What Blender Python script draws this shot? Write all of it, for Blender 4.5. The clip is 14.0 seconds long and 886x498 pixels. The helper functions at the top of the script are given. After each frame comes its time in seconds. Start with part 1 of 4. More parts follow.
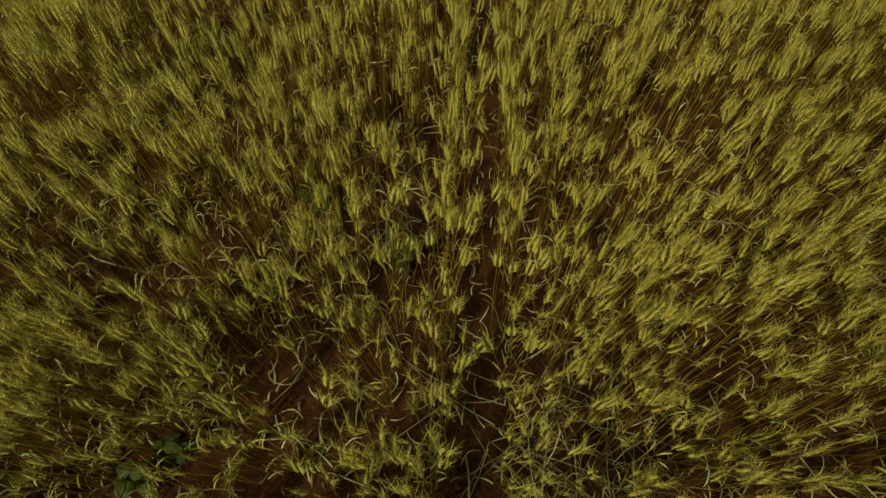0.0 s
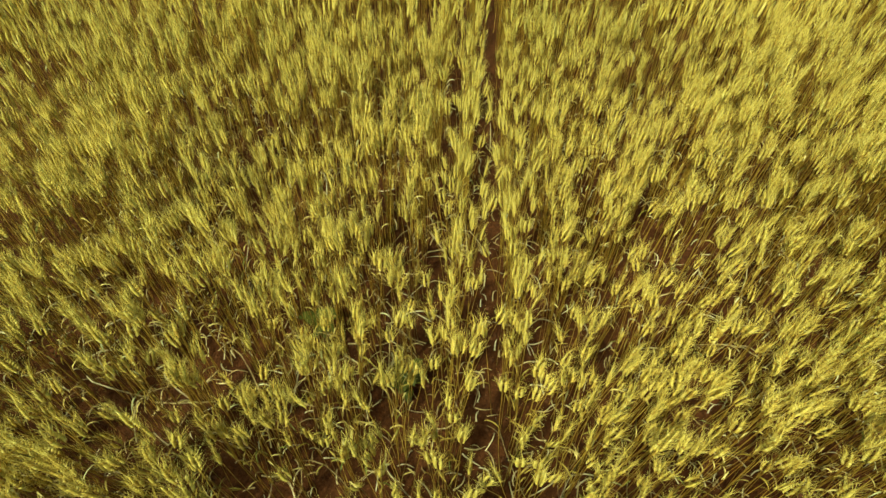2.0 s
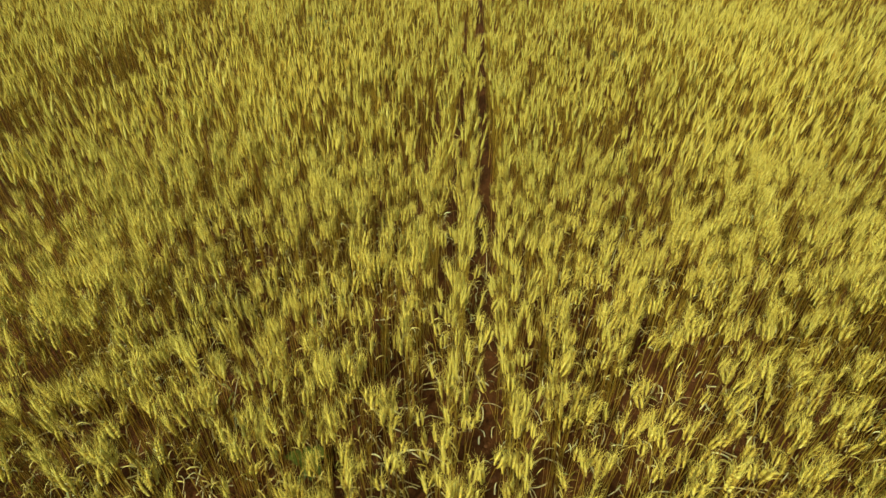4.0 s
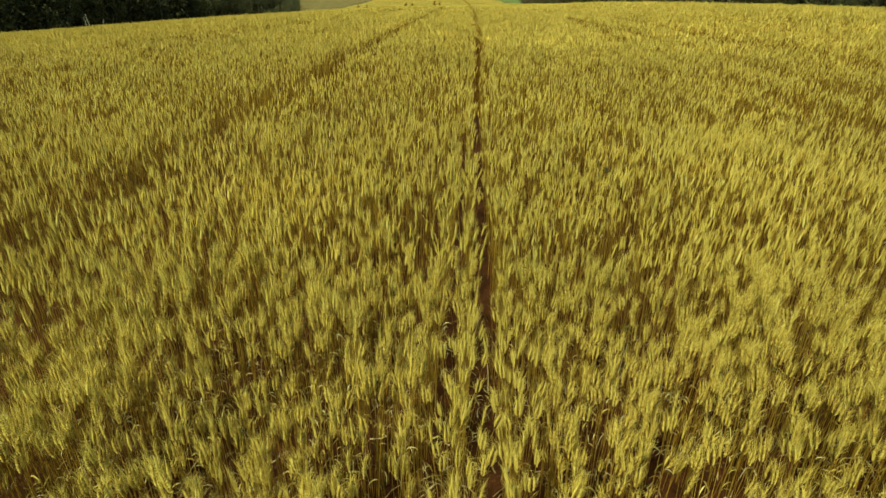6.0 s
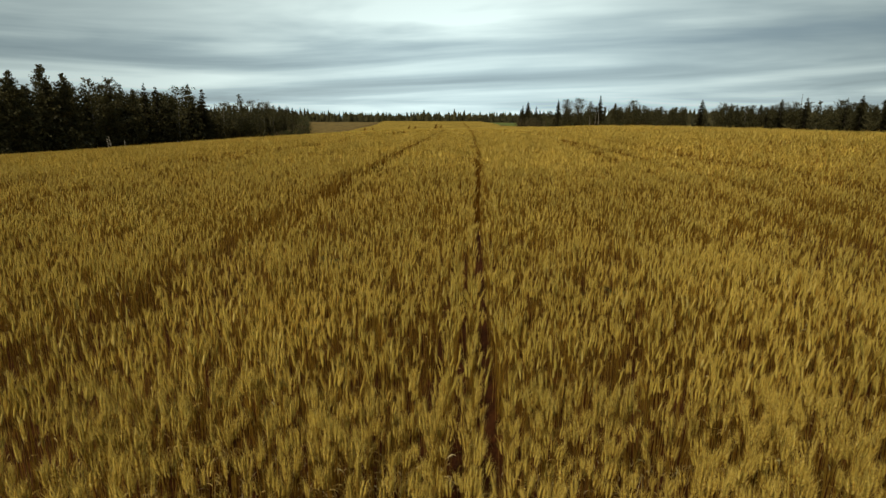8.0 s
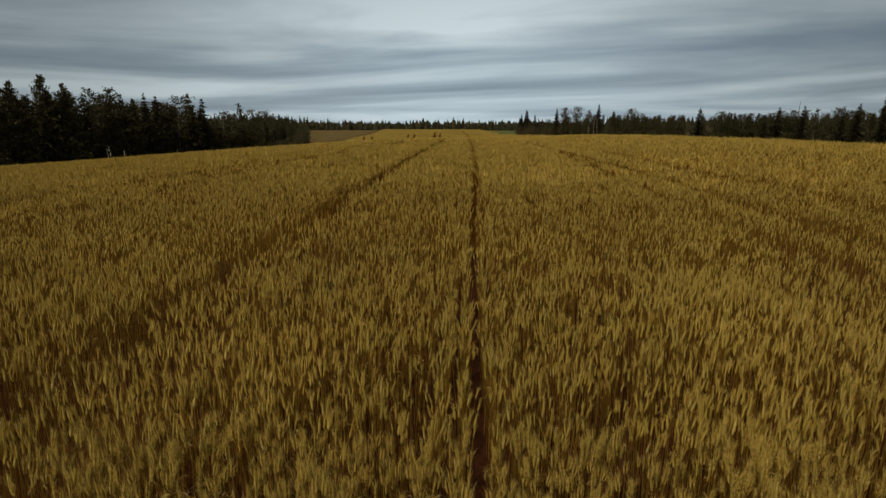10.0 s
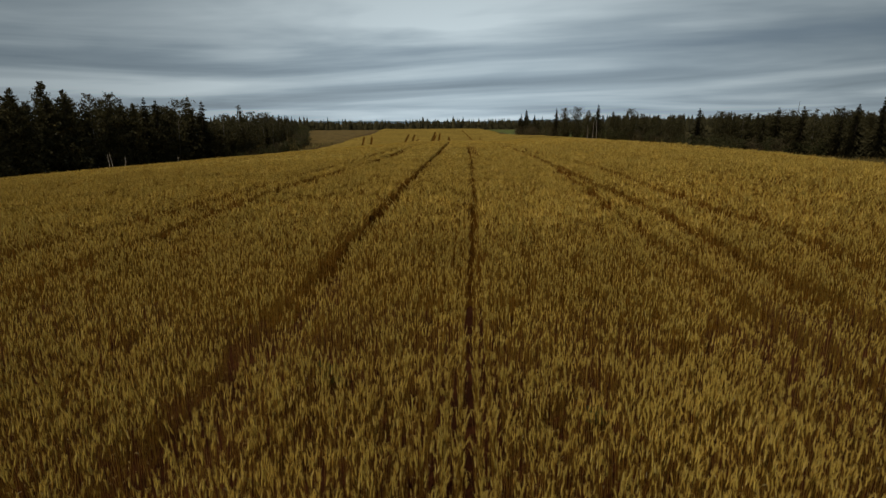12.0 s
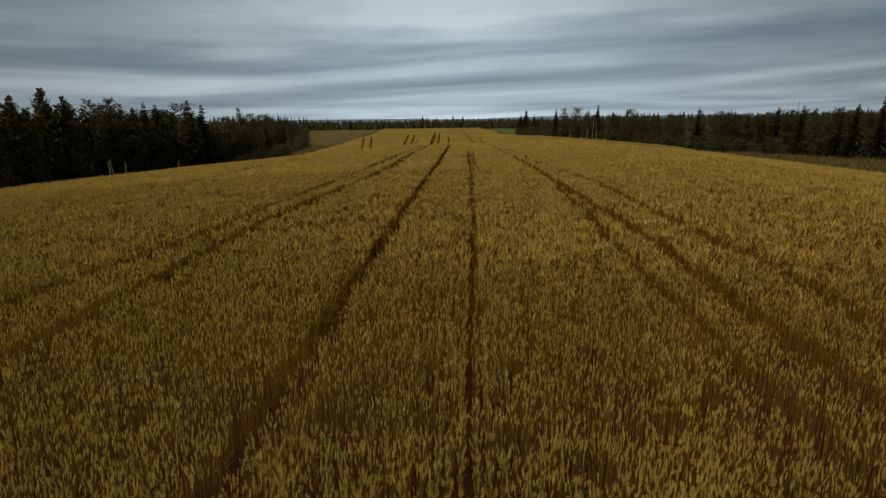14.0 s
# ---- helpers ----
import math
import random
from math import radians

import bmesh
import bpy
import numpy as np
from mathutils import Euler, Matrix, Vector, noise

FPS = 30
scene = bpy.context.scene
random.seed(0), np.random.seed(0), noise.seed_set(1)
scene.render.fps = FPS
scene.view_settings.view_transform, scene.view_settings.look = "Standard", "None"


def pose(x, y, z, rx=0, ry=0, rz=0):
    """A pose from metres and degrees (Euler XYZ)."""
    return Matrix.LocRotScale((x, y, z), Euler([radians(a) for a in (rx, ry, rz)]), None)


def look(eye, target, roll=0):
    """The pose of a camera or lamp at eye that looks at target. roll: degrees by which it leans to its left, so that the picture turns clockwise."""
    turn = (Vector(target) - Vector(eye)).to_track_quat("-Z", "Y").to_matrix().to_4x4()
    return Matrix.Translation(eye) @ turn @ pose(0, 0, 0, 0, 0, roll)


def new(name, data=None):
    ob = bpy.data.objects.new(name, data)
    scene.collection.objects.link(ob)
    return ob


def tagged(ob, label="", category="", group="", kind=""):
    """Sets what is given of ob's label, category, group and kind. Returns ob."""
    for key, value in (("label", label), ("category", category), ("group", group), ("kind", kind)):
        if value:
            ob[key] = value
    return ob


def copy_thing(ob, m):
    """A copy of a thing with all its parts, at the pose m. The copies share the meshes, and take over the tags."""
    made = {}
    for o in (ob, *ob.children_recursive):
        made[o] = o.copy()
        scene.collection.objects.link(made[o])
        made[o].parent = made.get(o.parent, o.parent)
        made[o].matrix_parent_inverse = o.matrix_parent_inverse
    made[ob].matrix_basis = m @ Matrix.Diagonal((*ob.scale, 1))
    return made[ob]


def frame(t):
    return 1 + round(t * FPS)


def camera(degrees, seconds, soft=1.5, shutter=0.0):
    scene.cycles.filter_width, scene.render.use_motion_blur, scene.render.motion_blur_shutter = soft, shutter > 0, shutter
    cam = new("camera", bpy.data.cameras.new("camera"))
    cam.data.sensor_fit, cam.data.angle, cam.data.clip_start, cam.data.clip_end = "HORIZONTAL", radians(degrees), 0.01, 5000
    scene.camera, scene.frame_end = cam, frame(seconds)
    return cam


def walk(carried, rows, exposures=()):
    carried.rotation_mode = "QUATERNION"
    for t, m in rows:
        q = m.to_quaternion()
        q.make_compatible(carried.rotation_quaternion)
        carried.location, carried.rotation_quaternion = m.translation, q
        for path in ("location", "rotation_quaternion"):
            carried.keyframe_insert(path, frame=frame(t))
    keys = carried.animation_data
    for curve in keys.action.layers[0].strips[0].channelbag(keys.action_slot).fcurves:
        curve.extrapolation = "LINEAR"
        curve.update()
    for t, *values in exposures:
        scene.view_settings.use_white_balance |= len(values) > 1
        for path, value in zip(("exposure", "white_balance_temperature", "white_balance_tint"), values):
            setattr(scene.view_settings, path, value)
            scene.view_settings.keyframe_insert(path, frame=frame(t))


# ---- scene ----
cam = camera(77.8, 14.0, soft=1.5)
PATH = [
    (0, (-0.176, 0.255, 2.466), (-0.214, 1.196, 0.702), 0.7),
    (0.5, (-0.163, 0.239, 2.474), (-0.202, 1.272, 0.761), 0.8),
    (1, (-0.153, 0.24, 2.512), (-0.2, 1.352, 0.851), 0.7),
    (1.5, (-0.168, 0.235, 2.499), (-0.222, 1.453, 0.913), 0.5),
    (2, (-0.187, 0.253, 2.488), (-0.251, 1.553, 0.969), 0.4),
    (2.5, (-0.196, 0.279, 2.503), (-0.267, 1.649, 1.047), 0.3),
    (3, (-0.188, 0.277, 2.506), (-0.262, 1.733, 1.137), 0.3),
    (5.5, (-0.167, 0.345, 2.495), (-0.256, 2.107, 1.554), 0.3),
    (6, (-0.171, 0.346, 2.458), (-0.262, 2.157, 1.612), 0.2),
    (6.5, (-0.163, 0.347, 2.449), (-0.258, 2.2, 1.701), 0.3),
    (7, (-0.172, 0.339, 2.478), (-0.268, 2.228, 1.829), 0.3),
    (7.5, (-0.183, 0.339, 2.512), (-0.283, 2.259, 1.96), 0.2),
    (8, (-0.196, 0.34, 2.563), (-0.298, 2.282, 2.095), 0.2),
    (8.2, (-0.2, 0.34, 2.582), (-0.302, 2.287, 2.138), 0.2),
    (10.5, (-0.093, 0.367, 3.046), (-0.194, 2.315, 2.604), -0.0),
    (11, (-0.072, 0.367, 3.438), (-0.174, 2.314, 2.992), -0.1),
    (11.5, (-0.061, 0.35, 3.869), (-0.165, 2.296, 3.42), -0.2),
    (12, (-0.05, 0.312, 4.218), (-0.153, 2.257, 3.766), -0.3),
    (12.5, (-0.049, 0.275, 4.537), (-0.152, 2.22, 4.081), -0.4),
    (13, (-0.043, 0.292, 4.826), (-0.147, 2.236, 4.368), -0.6),
    (13.5, (-0.04, 0.363, 5.152), (-0.144, 2.306, 4.693), -0.6),
    (14, (-0.033, 0.421, 5.514), (-0.138, 2.364, 5.053), -0.7),
]
# fade in from dark, then a slow darkening and a turn from lemon to amber
EXPOSURES = [
    (0.0, -0.66, 6150, -37), (0.5, 0.82, 6150, -36), (3.0, 0.66, 6200, -34), (5.5, 0.42, 6300, -33), (6.5, 0.12, 6500, -25),
    (7.0, -0.14, 6750, -12), (7.5, -0.44, 6850, -1), (8.2, -0.76, 6800, 4), (10.5, -1.34, 6550, 12), (14.0, -1.40, 6450, 12),
]
walk(cam, [(t, look(eye, target, roll)) for t, eye, target, roll in PATH], EXPOSURES)

# ---- world and sun ----
SUN_ELEVATION, SUN_AZIMUTH = 50.0, -148.0  # azimuth clockwise from the rows' far end
world = bpy.data.worlds.new("overcast_sky")
scene.world = world
world.use_nodes = True
wt = world.node_tree
wt.nodes.clear()


def node(tree, kind, **values):
    """A node with its attributes and input values."""
    n = tree.nodes.new(kind)
    for key, value in values.items():
        if key in n.inputs:
            n.inputs[key].default_value = value
        else:
            setattr(n, key, value)
    return n


def ramp(tree, stops, source):
    """A colour ramp fed by source."""
    n = tree.nodes.new("ShaderNodeValToRGB")
    els = n.color_ramp.elements
    while len(els) < len(stops):
        els.new(0.5)
    for e, (p, c) in zip(els, stops):
        e.position = p
        e.color = (*c, 1) if len(c) == 3 else c
    tree.links.new(source, n.inputs[0])
    return n


def math_node(tree, op, a, b=None, clamp=False):
    n = tree.nodes.new("ShaderNodeMath")
    n.operation, n.use_clamp = op, clamp
    for i, v in enumerate((a, b)):
        if v is None:
            continue
        if isinstance(v, (int, float)):
            n.inputs[i].default_value = v
        else:
            tree.links.new(v, n.inputs[i])
    return n.outputs[0]


def mix_rgb(tree, fac, a, b, blend="MIX"):
    n = tree.nodes.new("ShaderNodeMix")
    n.data_type, n.blend_type = "RGBA", blend
    for slot, v in ((0, fac), (6, a), (7, b)):
        if isinstance(v, (int, float)):
            n.inputs[slot].default_value = v
        elif isinstance(v, tuple):
            n.inputs[slot].default_value = (*v, 1)
        else:
            tree.links.new(v, n.inputs[slot])
    return n.outputs[2]


sky = node(wt, "ShaderNodeTexSky", sky_type="NISHITA", sun_disc=False, sun_elevation=radians(SUN_ELEVATION),
           sun_rotation=radians(SUN_AZIMUTH), air_density=1.0, dust_density=1.5)
coord = wt.nodes.new("ShaderNodeTexCoord")
parts = wt.nodes.new("ShaderNodeSeparateXYZ")
wt.links.new(coord.outputs["Generated"], parts.inputs[0])
# a flat cloud deck: the way divided by its rise
ahead_y = math_node(wt, "MAXIMUM", math_node(wt, "ABSOLUTE", parts.outputs[1]), 0.3)
rise = math_node(wt, "ADD", math_node(wt, "DIVIDE", math_node(wt, "MAXIMUM", parts.outputs[2], 0.0), ahead_y), 0.13)
deck = wt.nodes.new("ShaderNodeCombineXYZ")
across = math_node(wt, "DIVIDE", math_node(wt, "DIVIDE", parts.outputs[0], ahead_y), rise)
wt.links.new(math_node(wt, "MULTIPLY", across, 0.42), deck.inputs[0])
wt.links.new(math_node(wt, "ADD", math_node(wt, "DIVIDE", 1.0, rise), math_node(wt, "MULTIPLY", across, 0.12)), deck.inputs[1])
wt.links.new(math_node(wt, "SIGN", parts.outputs[1]), deck.inputs[2])
broad = node(wt, "ShaderNodeTexNoise", Scale=0.55, Detail=5.0, Roughness=0.5, Distortion=0.9)
streak = node(wt, "ShaderNodeTexNoise", Scale=1.25, Detail=6.0, Roughness=0.55, Distortion=0.5)
wt.links.new(deck.outputs[0], broad.inputs["Vector"])
wt.links.new(deck.outputs[0], streak.inputs["Vector"])
shade = math_node(wt, "ADD", math_node(wt, "MULTIPLY", broad.outputs[0], 0.82), math_node(wt, "MULTIPLY", streak.outputs[0], 0.18))
# low over the land the deck thins to an even pale haze
haze = math_node(wt, "POWER", math_node(wt, "SUBTRACT", 1.0, math_node(wt, "MAXIMUM", parts.outputs[2], 0.0)), 9.0)
shade = math_node(wt, "ADD", math_node(wt, "MULTIPLY", shade, math_node(wt, "SUBTRACT", 1.0, math_node(wt, "MULTIPLY", haze, 0.5))), math_node(wt, "MULTIPLY", haze, 0.285))
grey = ramp(wt, [(0.37, (0.138, 0.196, 0.255)), (0.50, (0.285, 0.360, 0.402)), (0.62, (0.515, 0.610, 0.640))], shade).outputs[0]
# the thinner cloud towards the horizon lets more light through
lift = math_node(wt, "SUBTRACT", 2.0, math_node(wt, "MULTIPLY", math_node(wt, "POWER", math_node(wt, "MAXIMUM", parts.outputs[2], 0.0), 0.6), 1.50))
ahead = math_node(wt, "ADD", 0.85, math_node(wt, "MULTIPLY", math_node(wt, "POWER", math_node(wt, "MAXIMUM", parts.outputs[1], 0.0), 8.0), 1.12))
lift = math_node(wt, "MULTIPLY", lift, ahead)
scaled = wt.nodes.new("ShaderNodeVectorMath")
scaled.operation = "SCALE"
wt.links.new(grey, scaled.inputs[0])
wt.links.new(lift, scaled.inputs["Scale"])
dim = wt.nodes.new("ShaderNodeVectorMath")
dim.operation = "SCALE"
wt.links.new(sky.outputs[0], dim.inputs[0])
dim.inputs["Scale"].default_value = 0.10
cover = ramp(wt, [(0.36, (0.55,) * 3), (0.50, (0.94,) * 3)], shade).outputs[0]
sky_mix = mix_rgb(wt, cover, dim.outputs[0], scaled.outputs[0])
bg = node(wt, "ShaderNodeBackground", Strength=1.0)
wt.links.new(sky_mix, bg.inputs[0])
wt.links.new(bg.outputs[0], node(wt, "ShaderNodeOutputWorld").inputs[0])

sun = new("sun", bpy.data.lights.new("sun", "SUN"))
sun.data.energy, sun.data.angle, sun.data.color = 5.0, radians(4), (1.0, 0.90, 0.76)
_el, _az = radians(SUN_ELEVATION), radians(SUN_AZIMUTH)
sun.matrix_world = look((0, 0, 0), (-math.cos(_el) * math.sin(_az), -math.cos(_el) * math.cos(_az), -math.sin(_el)))
sun.location = (0, 0, 60)

# ---- materials ----


def material(name, stops, rough=0.75, translucent=0.0, field=None, grain=None, spec=0.2, bump=None, by="island"):
    """A procedural surface: colours picked piece by piece from stops, tinted by a broad field pattern (scale, dark, light) and a fine grain."""
    m = bpy.data.materials.new(name)
    m.use_nodes = True
    t = m.node_tree
    t.nodes.clear()
    geo = t.nodes.new("ShaderNodeNewGeometry")
    if by == "island":
        pick = geo.outputs["Random Per Island"]
    elif by == "object":
        pick = t.nodes.new("ShaderNodeObjectInfo").outputs["Random"]
    else:
        n = node(t, "ShaderNodeTexNoise", Scale=by, Detail=6.0, Roughness=0.65)
        t.links.new(geo.outputs["Position"], n.inputs["Vector"])
        pick = n.outputs[0]
    col = ramp(t, stops, pick).outputs[0]
    for spot in (field, grain):
        if spot:
            n = node(t, "ShaderNodeTexNoise", Scale=spot[0], Detail=4.0, Roughness=0.6)
            t.links.new(geo.outputs["Position"], n.inputs["Vector"])
            f = ramp(t, [(0.33, (spot[1],) * 3 if isinstance(spot[1], float) else spot[1]), (0.67, (spot[2],) * 3 if isinstance(spot[2], float) else spot[2])], n.outputs[0]).outputs[0]
            col = mix_rgb(t, 1.0, col, f, "MULTIPLY")
    p = t.nodes.new("ShaderNodeBsdfPrincipled")
    t.links.new(col, p.inputs["Base Color"])
    p.inputs["Roughness"].default_value = rough
    p.inputs["Specular IOR Level"].default_value = spec
    if bump:
        n = node(t, "ShaderNodeTexNoise", Scale=bump[0], Detail=5.0, Roughness=0.65)
        t.links.new(geo.outputs["Position"], n.inputs["Vector"])
        b = node(t, "ShaderNodeBump", Strength=bump[1], Distance=bump[2])
        t.links.new(n.outputs[0], b.inputs["Height"])
        t.links.new(b.outputs[0], p.inputs["Normal"])
    out = t.nodes.new("ShaderNodeOutputMaterial")
    if translucent:
        tr = t.nodes.new("ShaderNodeBsdfTranslucent")
        t.links.new(col, tr.inputs[0])
        mx = t.nodes.new("ShaderNodeMixShader")
        mx.inputs[0].default_value = translucent
        t.links.new(p.outputs[0], mx.inputs[1])
        t.links.new(tr.outputs[0], mx.inputs[2])
        t.links.new(mx.outputs[0], out.inputs[0])
    else:
        t.links.new(p.outputs[0], out.inputs[0])
    return m


PATCH = (0.55, (0.86, 0.85, 0.80), (1.10, 1.06, 1.0))
MAT_EAR = material("wheat_ear", [(0.0, (0.36, 0.208, 0.032)), (0.25, (0.50, 0.345, 0.066)), (0.55, (0.66, 0.485, 0.100)), (0.85, (0.62, 0.475, 0.102)), (1.0, (0.76, 0.60, 0.19))], 0.65, 0.25, PATCH, (140.0, 0.7, 1.2), spec=0.2)
MAT_AWN = material("wheat_awn", [(0.0, (0.50, 0.345, 0.074)), (0.45, (0.67, 0.500, 0.108)), (1.0, (0.78, 0.615, 0.19))], 0.55, 0.35, PATCH)
# stems darker than straw: the shade between the ears is in their colour
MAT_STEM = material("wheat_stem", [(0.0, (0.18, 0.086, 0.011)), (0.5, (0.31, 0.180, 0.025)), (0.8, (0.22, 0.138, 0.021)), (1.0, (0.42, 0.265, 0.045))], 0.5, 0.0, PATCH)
MAT_LEAF = material("wheat_leaf", [(0.0, (0.42, 0.28, 0.06)), (0.35, (0.70, 0.53, 0.18)), (0.6, (0.34, 0.22, 0.035)), (0.85, (0.24, 0.18, 0.032)), (0.90, (0.14, 0.145, 0.026)), (1.0, (0.80, 0.67, 0.36))], 0.6, 0.25)
WHEAT = [MAT_STEM, MAT_EAR, MAT_AWN, MAT_LEAF]
# shade under the ears is put into this dark brown; wheel marks use it too
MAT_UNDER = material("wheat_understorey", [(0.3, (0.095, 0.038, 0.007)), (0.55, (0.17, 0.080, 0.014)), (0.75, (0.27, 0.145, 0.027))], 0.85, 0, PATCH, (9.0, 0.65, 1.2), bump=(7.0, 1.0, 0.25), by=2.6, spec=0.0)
# the far crop's self-shadowing is averaged into this colour, duller than the ears
MAT_FAR_CROP = material("far_wheat_canopy", [(0.35, (0.25, 0.168, 0.033)), (0.55, (0.37, 0.258, 0.058)), (0.7, (0.46, 0.33, 0.088))], 1.0, 0, (0.06, 0.85, 1.08), (1.8, 0.75, 1.15), bump=(3.0, 1.0, 0.3), by=0.7, spec=0.0)
MAT_NEEDLE = material("spruce_needles", [(0.0, (0.030, 0.028, 0.014)), (0.6, (0.046, 0.042, 0.020)), (1.0, (0.072, 0.063, 0.029))], 0.8, 0.1, spec=0.05)
MAT_BIRCH_LEAF = material("birch_leaves", [(0.0, (0.040, 0.037, 0.014)), (0.6, (0.068, 0.060, 0.022)), (1.0, (0.120, 0.102, 0.038))], 0.6, 0.3)
MAT_SHRUB_LEAF = material("willow_shrub_leaves", [(0.0, (0.040, 0.047, 0.016)), (0.5, (0.066, 0.070, 0.024)), (0.85, (0.10, 0.092, 0.035)), (1.0, (0.15, 0.105, 0.045))], 0.65, 0.25)
MAT_DRY_SHRUB = material("russet_shrub_leaves", [(0.0, (0.075, 0.060, 0.030)), (0.6, (0.12, 0.085, 0.042)), (1.0, (0.10, 0.11, 0.045))], 0.7, 0.2)
MAT_BARK = material("spruce_bark", [(0.3, (0.055, 0.042, 0.034)), (0.7, (0.12, 0.095, 0.075))], 0.9, by=6.0, bump=(20.0, 0.6, 0.02))
MAT_WHITE_BARK = material("birch_bark", [(0.40, (0.10, 0.085, 0.07)), (0.52, (0.26, 0.24, 0.20)), (0.7, (0.42, 0.39, 0.34))], 0.7, by=3.0)
MAT_PALE_WOOD = material("weathered_pale_wood", [(0.35, (0.34, 0.27, 0.20)), (0.65, (0.74, 0.66, 0.55))], 0.8, by=5.0)
MAT_GRASS = material("rough_grass", [(0.0, (0.080, 0.072, 0.020)), (0.5, (0.140, 0.102, 0.028)), (1.0, (0.21, 0.145, 0.045))], 0.8, 0.2, (0.12, 0.8, 1.15))
MAT_STRAW = material("straw_litter", [(0.0, (0.30, 0.19, 0.07)), (0.6, (0.52, 0.38, 0.17)), (0.85, (0.64, 0.52, 0.30)), (1.0, (0.20, 0.11, 0.04))], 0.7, 0.1)
MAT_WEED = material("weed_leaves", [(0.0, (0.058, 0.060, 0.009)), (1.0, (0.105, 0.098, 0.016))], 0.5, 0.25)
MAT_FLOWER = material("goldenrod_heads", [(0.0, (0.42, 0.36, 0.09)), (1.0, (0.55, 0.50, 0.18))], 0.8)
# aerial haze mixed straight into the hills' base colour
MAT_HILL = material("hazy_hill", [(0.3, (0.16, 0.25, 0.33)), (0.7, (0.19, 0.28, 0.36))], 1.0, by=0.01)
MAT_CLOD = material("soil_clod", [(0.0, (0.040, 0.013, 0.004)), (0.6, (0.085, 0.029, 0.009)), (1.0, (0.12, 0.047, 0.018))], 0.95, grain=(60.0, 0.75, 1.2))


def soil_and_grass():
    """Red-brown field soil; outside the field rough grass, by the sheet's own 'grass' value."""
    m = bpy.data.materials.new("soil_and_grass")
    m.use_nodes = True
    t = m.node_tree
    p = t.nodes["Principled BSDF"]
    geo = t.nodes.new("ShaderNodeNewGeometry")
    fine = node(t, "ShaderNodeTexNoise", Scale=38.0, Detail=8.0, Roughness=0.7)
    broad_n = node(t, "ShaderNodeTexNoise", Scale=3.0, Detail=5.0)
    turf = node(t, "ShaderNodeTexNoise", Scale=0.35, Detail=7.0, Roughness=0.7)
    for n in (fine, broad_n, turf):
        t.links.new(geo.outputs["Position"], n.inputs["Vector"])
    soil = ramp(t, [(0.3, (0.036, 0.011, 0.003)), (0.55, (0.082, 0.027, 0.008)), (0.75, (0.14, 0.052, 0.018))], fine.outputs[0]).outputs[0]
    damp = ramp(t, [(0.35, (0.72, 0.70, 0.68)), (0.65, (1.1, 1.1, 1.1))], broad_n.outputs[0]).outputs[0]
    soil = mix_rgb(t, 1.0, soil, damp, "MULTIPLY")
    grass = ramp(t, [(0.3, (0.070, 0.062, 0.018)), (0.5, (0.115, 0.086, 0.026)), (0.7, (0.17, 0.12, 0.040))], turf.outputs[0]).outputs[0]
    mask = node(t, "ShaderNodeAttribute", attribute_name="grass")
    stubble = ramp(t, [(0.32, (0.085, 0.058, 0.017)), (0.5, (0.15, 0.102, 0.029)), (0.68, (0.23, 0.16, 0.046))], turf.outputs[0]).outputs[0]
    green = ramp(t, [(0.3, (0.075, 0.105, 0.022)), (0.7, (0.15, 0.17, 0.038))], turf.outputs[0]).outputs[0]
    for value_name, other in (("fallow", stubble), ("meadow", green)):
        grass = mix_rgb(t, node(t, "ShaderNodeAttribute", attribute_name=value_name).outputs["Fac"], grass, other)
    t.links.new(mix_rgb(t, mask.outputs["Fac"], soil, grass), p.inputs["Base Color"])
    p.inputs["Roughness"].default_value = 0.95
    p.inputs["Specular IOR Level"].default_value = 0.1
    b = node(t, "ShaderNodeBump", Strength=0.8, Distance=0.03)
    t.links.new(fine.outputs[0], b.inputs["Height"])
    t.links.new(b.outputs[0], p.inputs["Normal"])
    return m


MAT_SOIL = soil_and_grass()

# ---- the lie of the land ----
FIELD_LEFT, FIELD_RIGHT = -66.0, 62.0
rng = np.random.default_rng(7)
_ys = np.arange(-700.0, 5200.0, 1.0)
_prof = np.interp(_ys, [-700, -60, 0, 30, 70, 100, 140, 185, 215, 250, 325, 365, 520, 900, 5200],
                  [-6, -0.8, 0, 0.25, 0.2, -0.35, -1.2, -4.3, -4.4, -3.2, -0.9, -0.8, -5, -9, -14])
_k = np.exp(-0.5 * (np.arange(-24, 25) / 8.0) ** 2)
_prof = np.convolve(np.pad(_prof, 24, mode="edge"), _k / _k.sum(), mode="valid")
_prof -= np.interp(0.0, _ys, _prof)


def step(a, b, v):
    s = np.clip((v - a) / (b - a), 0, 1)
    return s * s * (3 - 2 * s)


def waves(x, y, size, seed, n=7):
    """A smooth random field, about -1 to 1, with bumps of that size in metres."""
    g = np.random.default_rng(seed)
    out = np.zeros(np.broadcast(x, y).shape)
    for i in range(n):
        a, f, ph = g.uniform(0, 2 * math.pi), g.uniform(0.6, 1.7) * math.pi / size, g.uniform(0, 2 * math.pi)
        out = out + np.sin((x * math.cos(a) + y * math.sin(a)) * f + ph)
    return out / math.sqrt(n) * 0.8


